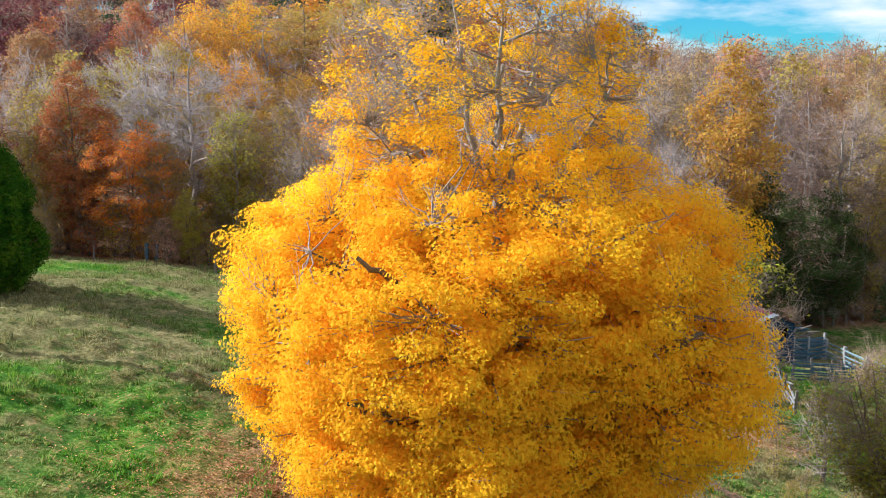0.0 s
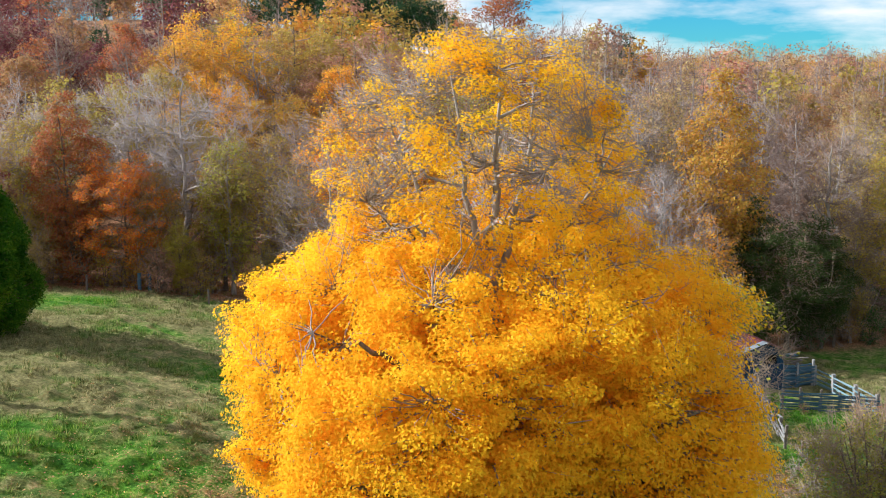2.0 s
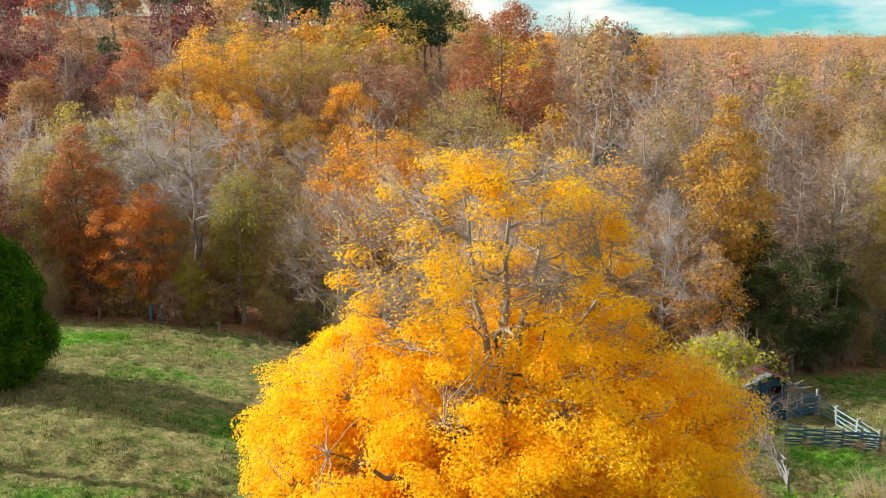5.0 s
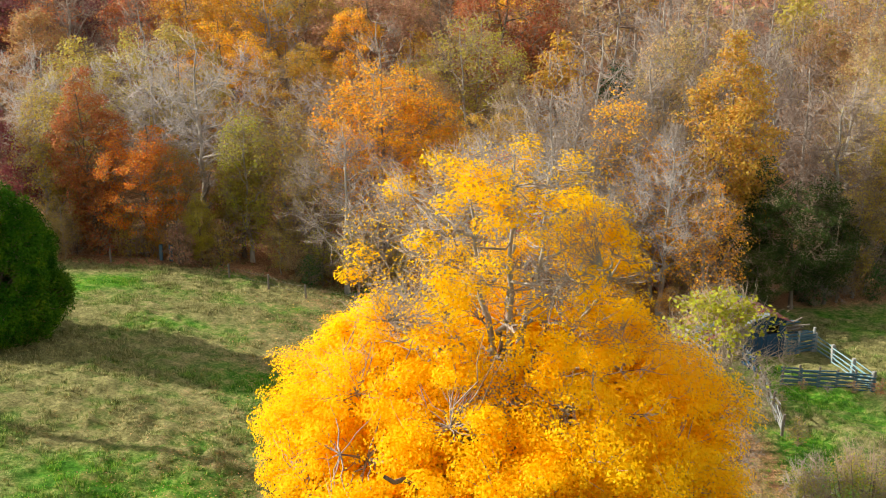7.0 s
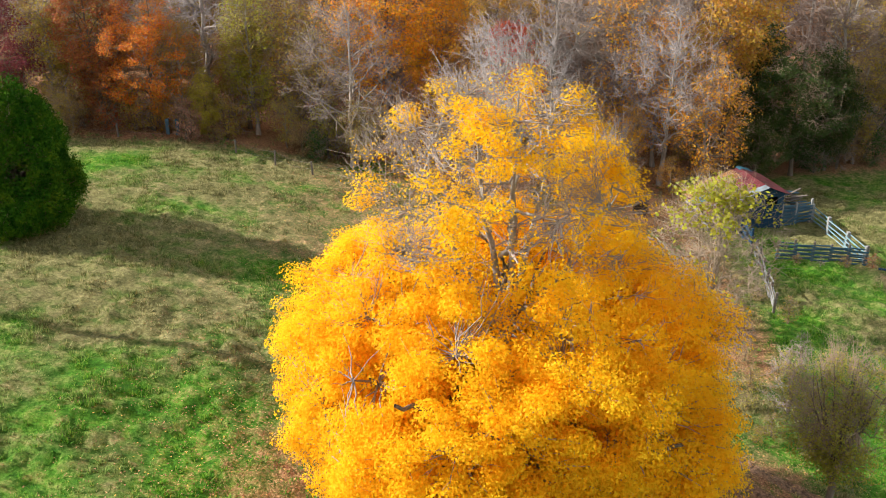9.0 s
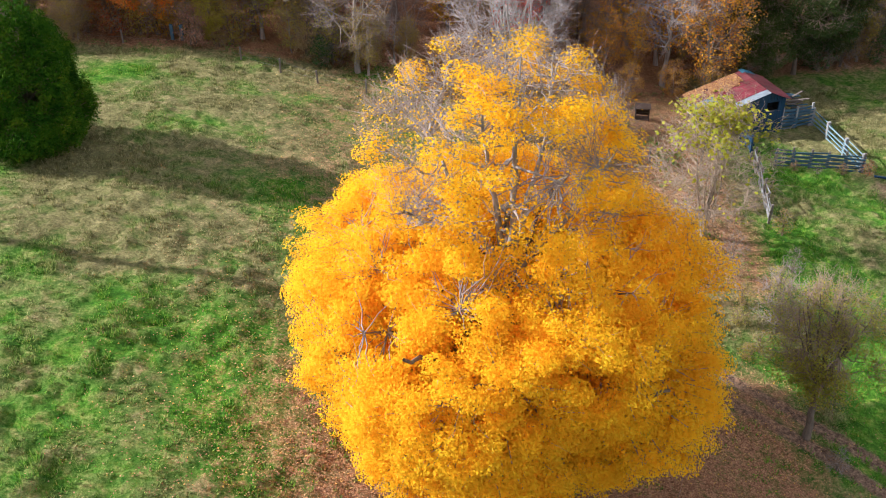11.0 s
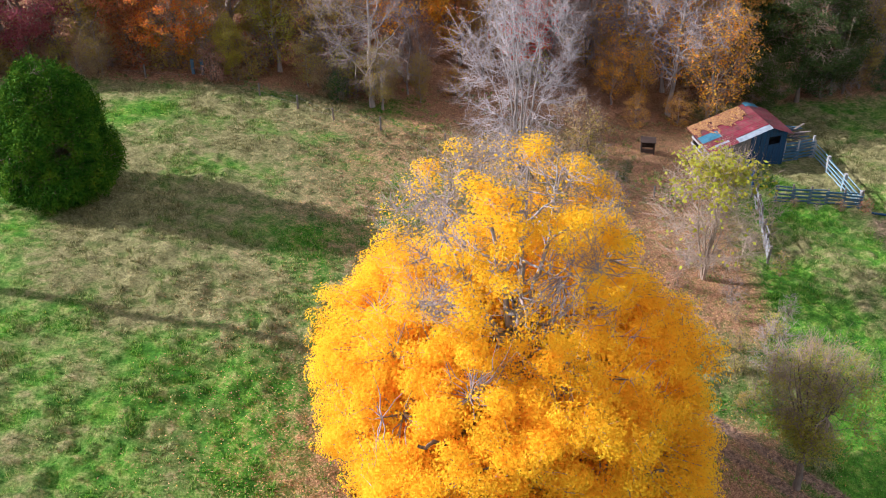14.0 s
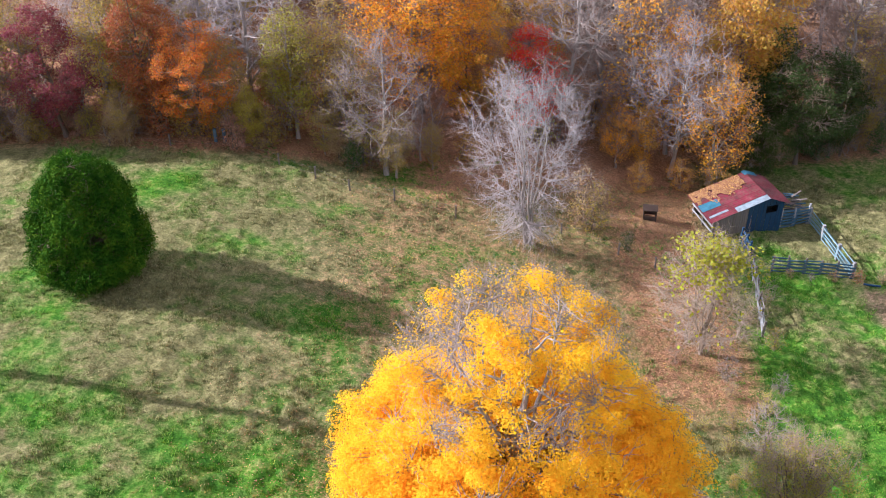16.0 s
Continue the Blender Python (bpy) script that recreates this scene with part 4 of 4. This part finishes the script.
# ---------------------------------------------------------------- small trees and shrubs of the meadow
def make_small_trees():
    def tip_leaves(p, rng):
        return np.clip((p[:, 2] / 7.4 - 0.68) * 6.0, 0.02, 1.3)
    s = grow(31, 7.4, [(0.15, 1.2), (0.4, 2.4), (0.6, 2.6), (0.8, 2.2), (0.95, 1.2), (1.0, 0.4)], 0.045, 16, 270, 0.30, 6, 0.95, 26, (0.18, 0.145), corners=4, start=0.12, gap=0.25, shell=0.6, sparse=tip_leaves, stems=9, twig_r=0.011, twigs2=1, rise=0.6)
    plant("sapling_clump", tree_meshes("sapling", s, TWIG_TAN, TWIG_TAN, LEAF), 12.7, 44.4, ground_z(12.7, 44.4) - 0.1, 1.12, wide=1.12, colour=(0.42, 0.41, 0.035), label="many-stemmed pale sapling with yellow-green leaves at the tips")

    def low_leaves(p, rng):
        return np.clip(1.1 - (p[:, 2] / 6.3 - 0.6) * 2.0 + p[:, 0] * 0.2, 0.1, 1.2)
    s = grow(32, 6.3, [(0.30, 0.7), (0.40, 1.6), (0.54, 2.4), (0.68, 2.6), (0.82, 2.0), (0.94, 1.2), (1.0, 0.4)], 0.17, 34, 330, 0.30, 5, 1.0, 46, (0.085, 0.07), start=0.30, gap=0.41, lumpy=0.8, shell=0.5, sparse=low_leaves, twig_r=0.009, rise=1.0,
             lean=(0.5, 1.7), twigs2=1, corners=4, spread_up=0.8, fork=0.42, wobble=0.004, leaders=[(-1.1, 0.9, 0.84), (-0.5, 2.0, 0.92), (0.4, 1.2, 0.97), (1.1, 2.2, 0.95), (1.9, 1.2, 0.84), (0.7, 1.6, 1.0)])
    thorn = plant("thorn_tree", tree_meshes("thorn", s, BARK_DARK, TWIG_BROWN, LEAF), 13.6, 29.2, ground_z(13.6, 29.2) - 0.1, colour=(0.38, 0.34, 0.06), label="slender dark-stemmed tree with upright grey twigs and olive leaves")
    split_limbs(thorn, "thorn", s, BARK_DARK)
    plant("pale_shrub", KINDS["shrub", 2], 14.3, 27.6, ground_z(14.3, 27.6) - 0.1, 0.13, 40, TAN, "leafless pale grey shrub beside the lane", "shrub")
    rng = random.Random(8)
    for x, y, h, i, c, lab in ((7.6, 56.6, 3.8, 1, OLIVE, "olive-brown bush beside the wire fence"), (7.0, 57.2, 4.6, 1, TAN, "tan brush beside the wire fence"), (9.7, 54.6, 1.6, 0, DARKGREEN, "small dark green evergreen bush"),
                               (17.3, 45.6, 1.6, 1, OLIVE, "low weedy bush along the old fence"), (16.6, 41.5, 1.5, 2, TAN, "low dry weeds along the path"), (13.8, 42.3, 1.8, 2, TAN, "dry grey brush under the sapling"),
                               (12.0, 45.6, 1.9, 2, TAN, "dry grey brush under the sapling"), (11.0, 43.2, 1.5, 1, PINK, "low reddish dry brush"), (14.5, 36.7, 3.4, 2, TAN, "rounded leafless grey bush on the bank"), (13.2, 38.2, 1.3, 1, OLIVE, "low weedy bush on the bank"), (12.6, 36.6, 1.1, 1, LIME, "low yellow-green weeds on the bank"),
                               (13.2, 34.8, 1.2, 1, OLIVE, "low weedy bush on the bank"), (12.4, 34.2, 0.9, 0, OLIVE, "low yellow-green weeds on the bank"), (15.4, 39.8, 1.5, 1, LIME, "low yellow-green weeds on the bank"), (14.4, 33.6, 1.2, 1, OLIVE, "low weedy bush on the bank"),
                               (13.6, 40.6, 1.2, 1, TAN, "low dry weeds along the path"), (15.9, 37.4, 1.2, 1, OLIVE, "low weedy bush on the bank"), (11.6, 38.0, 0.9, 1, LIME, "low yellow-green weeds on the bank"),
                               (-14.5, 62.0, 3.0, 0, OLIVE, "olive bush at the wood's edge"), (-8.6, 60.3, 2.2, 0, GREEN, "green bush at the wood's edge"), (26.2, 53.0, 1.3, 1, TAN, "dry weeds at the end of the fence"), (20.2, 53.3, 0.8, 1, BROWN, "dark dry weeds along the corral fence"), (21.6, 53.1, 0.7, 2, BROWN, "dark dry weeds along the corral fence"), (23.0, 53.0, 0.9, 1, BROWN, "dark dry weeds along the corral fence"), (24.6, 53.0, 1.1, 1, RUST, "reddish dry weeds at the fence corner"),
                               (16.4, 48.0, 1.3, 1, TAN, "dry weeds grown through the old fence"), (17.9, 50.2, 1.0, 1, OLIVE, "dry weeds grown through the old fence")):
        plant("bush", KINDS["shrub", i], x, y, ground_z(x, y) - 0.08, h / 10, rng.uniform(0, 360), c, lab, "bush")


make_small_trees()


# ---------------------------------------------------------------- shed and corral
SHED = pose(16.1, 58.0, -5.8, 0, 0, 17)


def make_shed():
    """A board shed with a red tin roof: a steep short slope on one side and a long shallow one over an open lean-to."""
    shed = tagged(new("shed"), "old blue-grey board shed with a leaf-strewn rusty red tin roof", "shed")
    shed.matrix_world = SHED
    w, d, ridge, lo = 5.3, 2.9, 3.9, -0.8
    eave_l, peak, eave_r = 1.78, 2.85, 2.25
    lean = 2.6                       # width of the open lean-to

    def roof_z(u):
        return peak - (ridge - u) * (peak - eave_l) / ridge if u < ridge else peak - (u - ridge) * (peak - eave_r) / (w - ridge)
    rng = random.Random(4)

    def boards(name, mat, fixed, a, b, axis, hole=None):
        wall = tagged(new(name), "")
        wall.parent = shed
        u = a
        while u < b - 0.02:
            bw = min(rng.uniform(0.16, 0.24), b - u)
            c = u + bw / 2
            top = roof_z(c if axis == "u" else fixed) - 0.05 + rng.uniform(-0.02, 0.01)
            foot = lo + rng.uniform(0, 0.1)
            spans = [(foot, top)]
            if hole and hole[0] < c < hole[1]:
                spans = [(foot, hole[2]), (hole[3], top)]
            for z0, z1 in spans:
                if z1 - z0 < 0.03:
                    continue
                off = rng.uniform(-0.012, 0.012)
                p = (lambda z: (c, fixed + off, z)) if axis == "u" else (lambda z: (fixed + off, c, z))
                piece("board", mat, wall, p(z0), p(z1), bw - 0.022, 0.028, (1, 0, 0) if axis == "u" else (0, 1, 0))
            u += bw
        return wall
    boards("front_wall", BLUE_WOOD, 0.0, lean, w, "u", (4.05, 4.75, 1.45, 2.05))
    boards("lean_to_wall", OLD_WOOD, 0.02, 0.1, lean, "u")
    boards("back_wall", OLD_WOOD, d, 0.0, w, "u")
    boards("side_wall", BLUE_WOOD, w, 0.0, d, "v")
    boards("inner_wall", OLD_WOOD, lean, 0.1, d, "v")
    for v in (0.08, d / 2, d - 0.08):
        piece("corner_post", OLD_WOOD, shed, (0.06, v, lo - 0.2), (0.06, v, eave_l - 0.06), 0.14, 0.14, (0, 1, 0))
    for z in (0.75, 1.2):
        piece("side_rail", PALE_WOOD, shed, (-0.06, -0.15, z - 0.05), (-0.06, d, z), 0.15, 0.03, label="pale grey rail along the open side")
    # near-black box behind the opening stands in for the unlit inside
    bm = bmesh.new()
    bmesh.ops.create_cube(bm, size=1.0, matrix=Matrix.Translation((4.4, 0.35, 1.75)) @ Matrix.Diagonal((0.85, 0.5, 0.8, 1)))
    bmesh.ops.delete(bm, geom=[f for f in bm.faces if f.normal.y < -0.5], context="FACES")
    part("window_recess", bm, DARK, shed, "window opening with its inside shade painted near-black")
    for a, b in (((4.02, -0.03, 1.42), (4.78, -0.03, 1.42)), ((4.02, -0.03, 2.08), (4.78, -0.03, 2.08))):
        piece("window_trim", BLUE_WOOD, shed, a, b, 0.08, 0.03)
    # roof: tin sheets with ribs, each lapped over the next
    roof = new("roof")
    roof.parent = shed

    def sheet(mat, u0, u1, v0, v1, lift, label=""):
        n = max(8, int(abs(v1 - v0) / 0.045))
        vs = np.linspace(v0, v1, n)
        us = np.linspace(u0, u1, 5)
        U, V = np.meshgrid(us, vs, indexing="ij")
        Z = np.vectorize(roof_z)(U) + lift + 0.014 * np.cos(V * 2 * np.pi / 0.18) + 0.02 * np.sin(U * 2.3 + V)
        top = np.stack([U, V, Z], -1).reshape(-1, 3)
        i = (np.arange(4)[:, None] * n + np.arange(n - 1)[None]).ravel()
        f = np.stack([i, i + n, i + n + 1, i + 1], -1)
        vv = np.concatenate([top, top - np.array([0, 0, 0.006])])
        ff = np.concatenate([f, f[:, ::-1] + len(top)])
        o = new("roof_sheet", mesh_np("roof_sheet", vv, ff, mats=[mat], smooth=True))
        o.parent = roof
        return tagged(o, label)
    k = 6
    for j in range(k):
        v0, v1 = -0.35 + j * (d + 0.7) / k, -0.35 + (j + 1) * (d + 0.7) / k + 0.06
        sheet(ROOF, ridge, w + 0.32, v0, v1, 0.05 + 0.004 * (j % 2))
        mat = TIN if j == 0 else ROOF
        sheet(mat if j else TIN, 1.55 if j == 0 else -0.4, ridge + 0.02, v0, v1 - (0.12 if j == 0 else 0), 0.05 + 0.004 * (j % 2), "bare silver tin sheet" if j == 0 else "")
    sheet(ROOF, -0.4, 1.55, -0.35, 0.47, 0.045)
    sheet(TIN_BLUE, -0.36, 1.0, 0.95, 1.75, 0.068, "faded blue tin patch")
    sheet(TIN, -0.25, 1.1, 0.12, 0.32, 0.07, "bare silver tin strip")
    sheet(TIN_BLUE, ridge - 0.2, ridge + 0.85, d + 0.05, d + 0.55, 0.08, "faded blue tin patch")
    # leaves that have settled on the long slope
    r2 = np.random.default_rng(12)
    n = 11000
    u = r2.uniform(-0.35, 3.3, n)
    v = 3.2 - np.abs(r2.normal(size=n)) * 1.0
    clump = np.array([noise.noise(Vector((a * 1.7, b * 1.7, 5.0))) for a, b in zip(u, v)])
    keep = (r2.random(n) < np.clip(0.75 + 1.4 * clump, 0.02, 1)) & (v > 1.55 + 0.12 * u + 1.1 * clump) & ~((u < 0.6 + clump) & (v < 1.9 + clump))
    u, v = u[keep], v[keep]
    pts = np.stack([u, v, np.vectorize(roof_z)(u) + 0.075 + r2.uniform(0, 0.04, len(u))], 1)
    o = new("leaf_drift", mesh_np("leaf_drift", *leaf_quads(r2, pts, 0.13, 0.11, 0.8), mats=[LITTER]))
    o.parent = shed
    tagged(o, "drift of dry brown leaves on the tin", kind="stuff")


make_shed()


def fence(name, label, mat, a, b, posts, rails, high, post_mat=None, seed=1, post_w=0.13, over=0.12, sag=0.04, board=0.13):
    """A post-and-board fence from a to b, following the ground; every post and board a part."""
    rng = random.Random(seed)
    root = tagged(new(name), label, "fence")
    ax, ay, bx, by = *a, *b
    root.location = (ax, ay, ground_z(ax, ay))
    along = Vector((bx - ax, by - ay, 0)).normalized()
    side = Vector((-along.y, along.x, 0))
    pts = []
    for i in range(posts):
        t = i / (posts - 1)
        x, y = ax + (bx - ax) * t, ay + (by - ay) * t
        pts.append(Vector((x - ax, y - ay, ground_z(x, y) - root.location.z)))
    for p in pts:
        tilt = Vector((rng.uniform(-0.07, 0.07), rng.uniform(-0.07, 0.07), 0))
        piece("post", post_mat or mat, root, p - Vector((0, 0, 0.3)), p + tilt + Vector((0, 0, high + over + rng.uniform(-0.05, 0.2))), post_w, post_w, along)
    for i in range(posts - 1):
        for k in range(rails):
            z = high * (k + 0.75) / rails
            j0, j1 = rng.uniform(-sag, sag), rng.uniform(-sag, sag)
            off = side * (post_w / 2 + 0.02) * (1 if (i + k) % 2 else -1) * 0.9
            p, q = pts[i] - along * 0.1, pts[i + 1] + along * 0.1
            piece("rail", mat, root, p + off + Vector((0, 0, z + j0)), q + off + Vector((0, 0, z + j1)), board * rng.uniform(0.8, 1.15), 0.035)
    return root


fence("corral_fence", "weathered board corral fence with blue shade put into its colour", FENCE_WOOD, (19.2, 53.9), (24.3, 53.4), 6, 8, 1.08, OLD_WOOD, seed=2, board=0.085, post_w=0.11, sag=0.04)
fence("corral_fence", "pale teal board fence, sunlight put into its colour, stout grey posts", TEAL_WOOD, (24.35, 53.5), (23.5, 60.4), 4, 7, 1.0, PALE_WOOD, seed=3, post_w=0.2, over=0.2, board=0.065, sag=0.05)
fence("corral_fence", "bluish stacked board fence beside the shed", FENCE_WOOD, (21.3, 59.9), (23.3, 60.4), 3, 11, 1.4, PALE_WOOD, seed=4, board=0.13, sag=0.06)
fence("corral_fence", "dark blue leaning board fence in front of the shed", BLUE_WOOD, (18.0, 57.4), (18.2, 55.6), 3, 4, 1.0, seed=5, board=0.2)
fence("old_fence", "silver-grey collapsing board fence down the slope", PALE_WOOD, (17.9, 53.8), (16.9, 46.8), 6, 5, 0.95, OLD_WOOD, seed=6, sag=0.3, over=0.15, board=0.1)


def make_board_pile():
    """Grey boards thrown in a heap behind the fence, and a rail that has come loose at its end."""
    rng = random.Random(31)
    x, y = 22.6, 61.3
    root = tagged(new("board_pile"), "heap of weathered grey boards beside the shed", "boards")
    root.location = (x, y, ground_z(x, y))
    for k in range(30):
        a = rng.uniform(-0.5, 0.9)
        c = Vector((rng.uniform(-0.7, 0.3), rng.uniform(-0.4, 0.4), 0.2 + 0.055 * k))
        d = Vector((math.cos(a), math.sin(a), rng.uniform(-0.12, 0.12))) * rng.uniform(0.45, 0.75)
        piece("board", rng.choice((FENCE_WOOD, OLD_WOOD, OLD_WOOD)), root, c - d, c + d, 0.04, 0.13)
    x, y = 24.7, 52.9
    rail = tagged(new("loose_rail"), "dark blue fallen rail lying in the grass by the corral", "rail")
    rail.location = (x, y, ground_z(x, y) + 0.22)
    piece("board", BLUE_WOOD, rail, (0.1, -0.35, 0.0), (1.15, -0.5, -0.08), 0.1, 0.12)


make_board_pile()


def make_posts():
    """The wire fence along the wood: grey posts with strands of wire."""
    runs = [[(-26, 62.0), (-21.3, 61.2), (-16.9, 60.9), (-13.5, 59.4), (-10.9, 58.1), (-8.45, 56.8), (-5.5, 56.2), (-1.5, 55.6)], [(5.5, 55.3), (9.1, 54.0), (11.4, 53.0), (14.5, 53.2), (17.6, 53.8)]]
    wire = Mat("dull_wire").done((0.25, 0.24, 0.23), 0.5, metal=0.8)
    rng = random.Random(9)
    for run in runs:
        root = tagged(new("wire_fence"), "sagging wire fence on grey wooden posts at the wood's edge", "fence")
        x0, y0 = run[0]
        root.location = (x0, y0, ground_z(x0, y0))
        tops = []
        for x, y in run:
            p = Vector((x - x0, y - y0, ground_z(x, y) - root.location.z))
            lean = Vector((rng.uniform(-0.08, 0.08), rng.uniform(-0.08, 0.08), 0.95 + rng.uniform(-0.1, 0.1)))
            piece("post", OLD_WOOD, root, p - Vector((0, 0, 0.3)), p + lean, 0.10, 0.10, (1, 0, 0))
            tops.append((p, p + lean))
        for f in (0.45, 0.9):
            for (p, q), (r, s_) in zip(tops, tops[1:]):
                a, b = p.lerp(q, f), r.lerp(s_, f)
                t = np.linspace(0, 1, 7)[:, None]
                line = np.array(a)[None] * (1 - t) + np.array(b)[None] * t
                line[:, 2] -= (0.12 * 4 * t * (1 - t))[:, 0]
                o = new("wire", mesh_np("wire", *tubes(line[None], np.full((1, 7), 0.006), 3), mats=[wire]))
                o.parent = root


make_posts()
for px, py in ((-18.3, 61.9), (-17.7, 62.0)):
    corner = tagged(new("gate_post"), "stout bluish-grey gate post at the wood's edge", "post")
    corner.location = (px, py, ground_z(px, py))
    piece("shaft", FENCE_WOOD, corner, (0, 0, -0.4), (0.04, 0.02, 1.05), 0.2, 0.2, (1, 0, 0))


def make_box():
    """A small weathered crate-like hutch on the leaf-strewn slope."""
    x, y = 11.9, 58.9
    root = tagged(new("wooden_hutch"), "small dark weathered wooden hutch with an open front among fallen leaves", "hutch")
    root.matrix_world = pose(x, y, ground_z(x, y), 0, 0, -8) @ Matrix.Diagonal((0.75, 0.8, 0.95, 1))
    for u in (-0.55, 0.55):
        for v in (0, 0.8):
            piece("leg", DARK_WOOD, root, (u, v, -0.2), (u, v, 0.85), 0.09, 0.09, (1, 0, 0))
    for k in range(4):
        piece("side_board", DARK_WOOD, root, (-0.58, -0.02, 0.15 + 0.2 * k), (-0.58, 0.84, 0.15 + 0.2 * k), 0.18, 0.03)
        piece("side_board", DARK_WOOD, root, (0.58, -0.02, 0.15 + 0.2 * k), (0.58, 0.84, 0.15 + 0.2 * k), 0.18, 0.03)
        piece("back_board", DARK_WOOD, root, (-0.6, 0.84, 0.15 + 0.2 * k), (0.6, 0.84, 0.15 + 0.2 * k), 0.18, 0.03)
        piece("top_board", DARK_WOOD, root, (-0.68, -0.02 + 0.27 * k, 0.9), (0.68, -0.02 + 0.27 * k, 0.9 - 0.01 * k), 0.03, 0.26)
    piece("front_board", DARK_WOOD, root, (-0.6, -0.05, 0.2), (0.6, -0.05, 0.2), 0.3, 0.03)


make_box()


# unseen pole beyond the meadow, added to cast the long shadow on the grass
def make_pole():
    x, y = -34.0, 36.6
    root = tagged(new("unseen_pole"), "tall weathered wooden pole out of view, added for its shadow", "pole")
    root.location = (x, y, ground_z(x, y))
    line = np.array([[[0, 0, z] for z in np.linspace(-0.5, 15.5, 6)]])
    o = new("shaft", mesh_np("shaft", *tubes(line, np.linspace(0.30, 0.22, 6)[None], 10), mats=[OLD_WOOD], smooth=True))
    o.parent = root


make_pole()


# ---------------------------------------------------------------- fallen leaves and grass
def scatter(seed, n, box, weight):
    rng = np.random.default_rng(seed)
    x = rng.uniform(box[0], box[1], n)
    y = rng.uniform(box[2], box[3], n)
    keep = rng.random(n) < weight(x, y)
    x, y = x[keep], y[keep]
    return rng, x, y, height(x, y)


def make_litter():
    rng, x, y, z = scatter(41, 420000, (-14, 24, 14, 64), lambda x, y: np.clip(cover(x, y)[0], 0, 1) ** 1.5 * 0.75 + 0.09 * (1 - step(np.hypot(x - 2, y - 27), 10, 20)))
    me = mesh_np("fallen_leaves", *leaf_quads(rng, np.stack([x, y, z + RELIEF * turf(x, y) * (1 - 0.7 * np.clip(cover(x, y)[0], 0, 1)) + 0.03 + rng.uniform(0, 0.05, len(x))], 1), 0.066, 0.056, 0.75, None, 3)[0:1], tris=np.arange(3 * len(x)).reshape(-1, 3), mats=[LITTER])
    tagged(new("fallen_leaves", me), "brown and golden fallen leaves scattered over the grass", "leaves", kind="stuff")


def make_grass():
    """Meadow grass in tufts of leaning blades, thick in some patches and worn short in others."""
    def thick(x, y):
        l, d, e = cover(x, y)
        return np.clip(1.1 - l - e, 0, 1) * np.clip(0.45 + 0.75 * lattice(x, y, 1.1, 51) + 0.3 * lattice(x, y, 4.0, 52), 0.06, 1)
    rng, x, y, z = scatter(42, 85000, (-30, 34, 19, 66), thick)
    n, k = len(x), 11
    high = np.clip(0.11 + 0.09 * lattice(x, y, 1.6, 53) + 0.05 * rng.normal(size=n), 0.04, 0.26)
    wide = rng.uniform(0.06, 0.17, n)
    base = np.stack([x, y, z + RELIEF * turf(x, y) - 0.02], 1)
    a = rng.uniform(0, 2 * np.pi, (n, k))
    r = np.sqrt(rng.random((n, k))) * wide[:, None]
    foot = base[:, None] + np.stack([r * np.cos(a), r * np.sin(a), np.zeros_like(r)], -1)
    tip = foot + np.stack([r * np.cos(a) * 0.8, r * np.sin(a) * 0.8, high[:, None] * rng.uniform(0.6, 1.2, (n, k))], -1) + rng.normal(size=(n, k, 3)) * 0.02
    b_ = a + rng.uniform(0.6, 2.4, (n, k))
    side = np.stack([np.cos(b_), np.sin(b_), np.zeros_like(b_)], -1) * 0.024
    v = np.stack([foot - side, foot + side, tip], 2).reshape(-1, 3)
    me = mesh_np("grass", v, tris=np.arange(len(v)).reshape(-1, 3), mats=[GRASS])
    lay_cover(me, *(np.repeat(c, 3 * k) for c in cover(x, y)))
    tagged(new("grass", me), "tufts of green and dry meadow grass", "grass", kind="stuff")


make_litter()
make_grass()
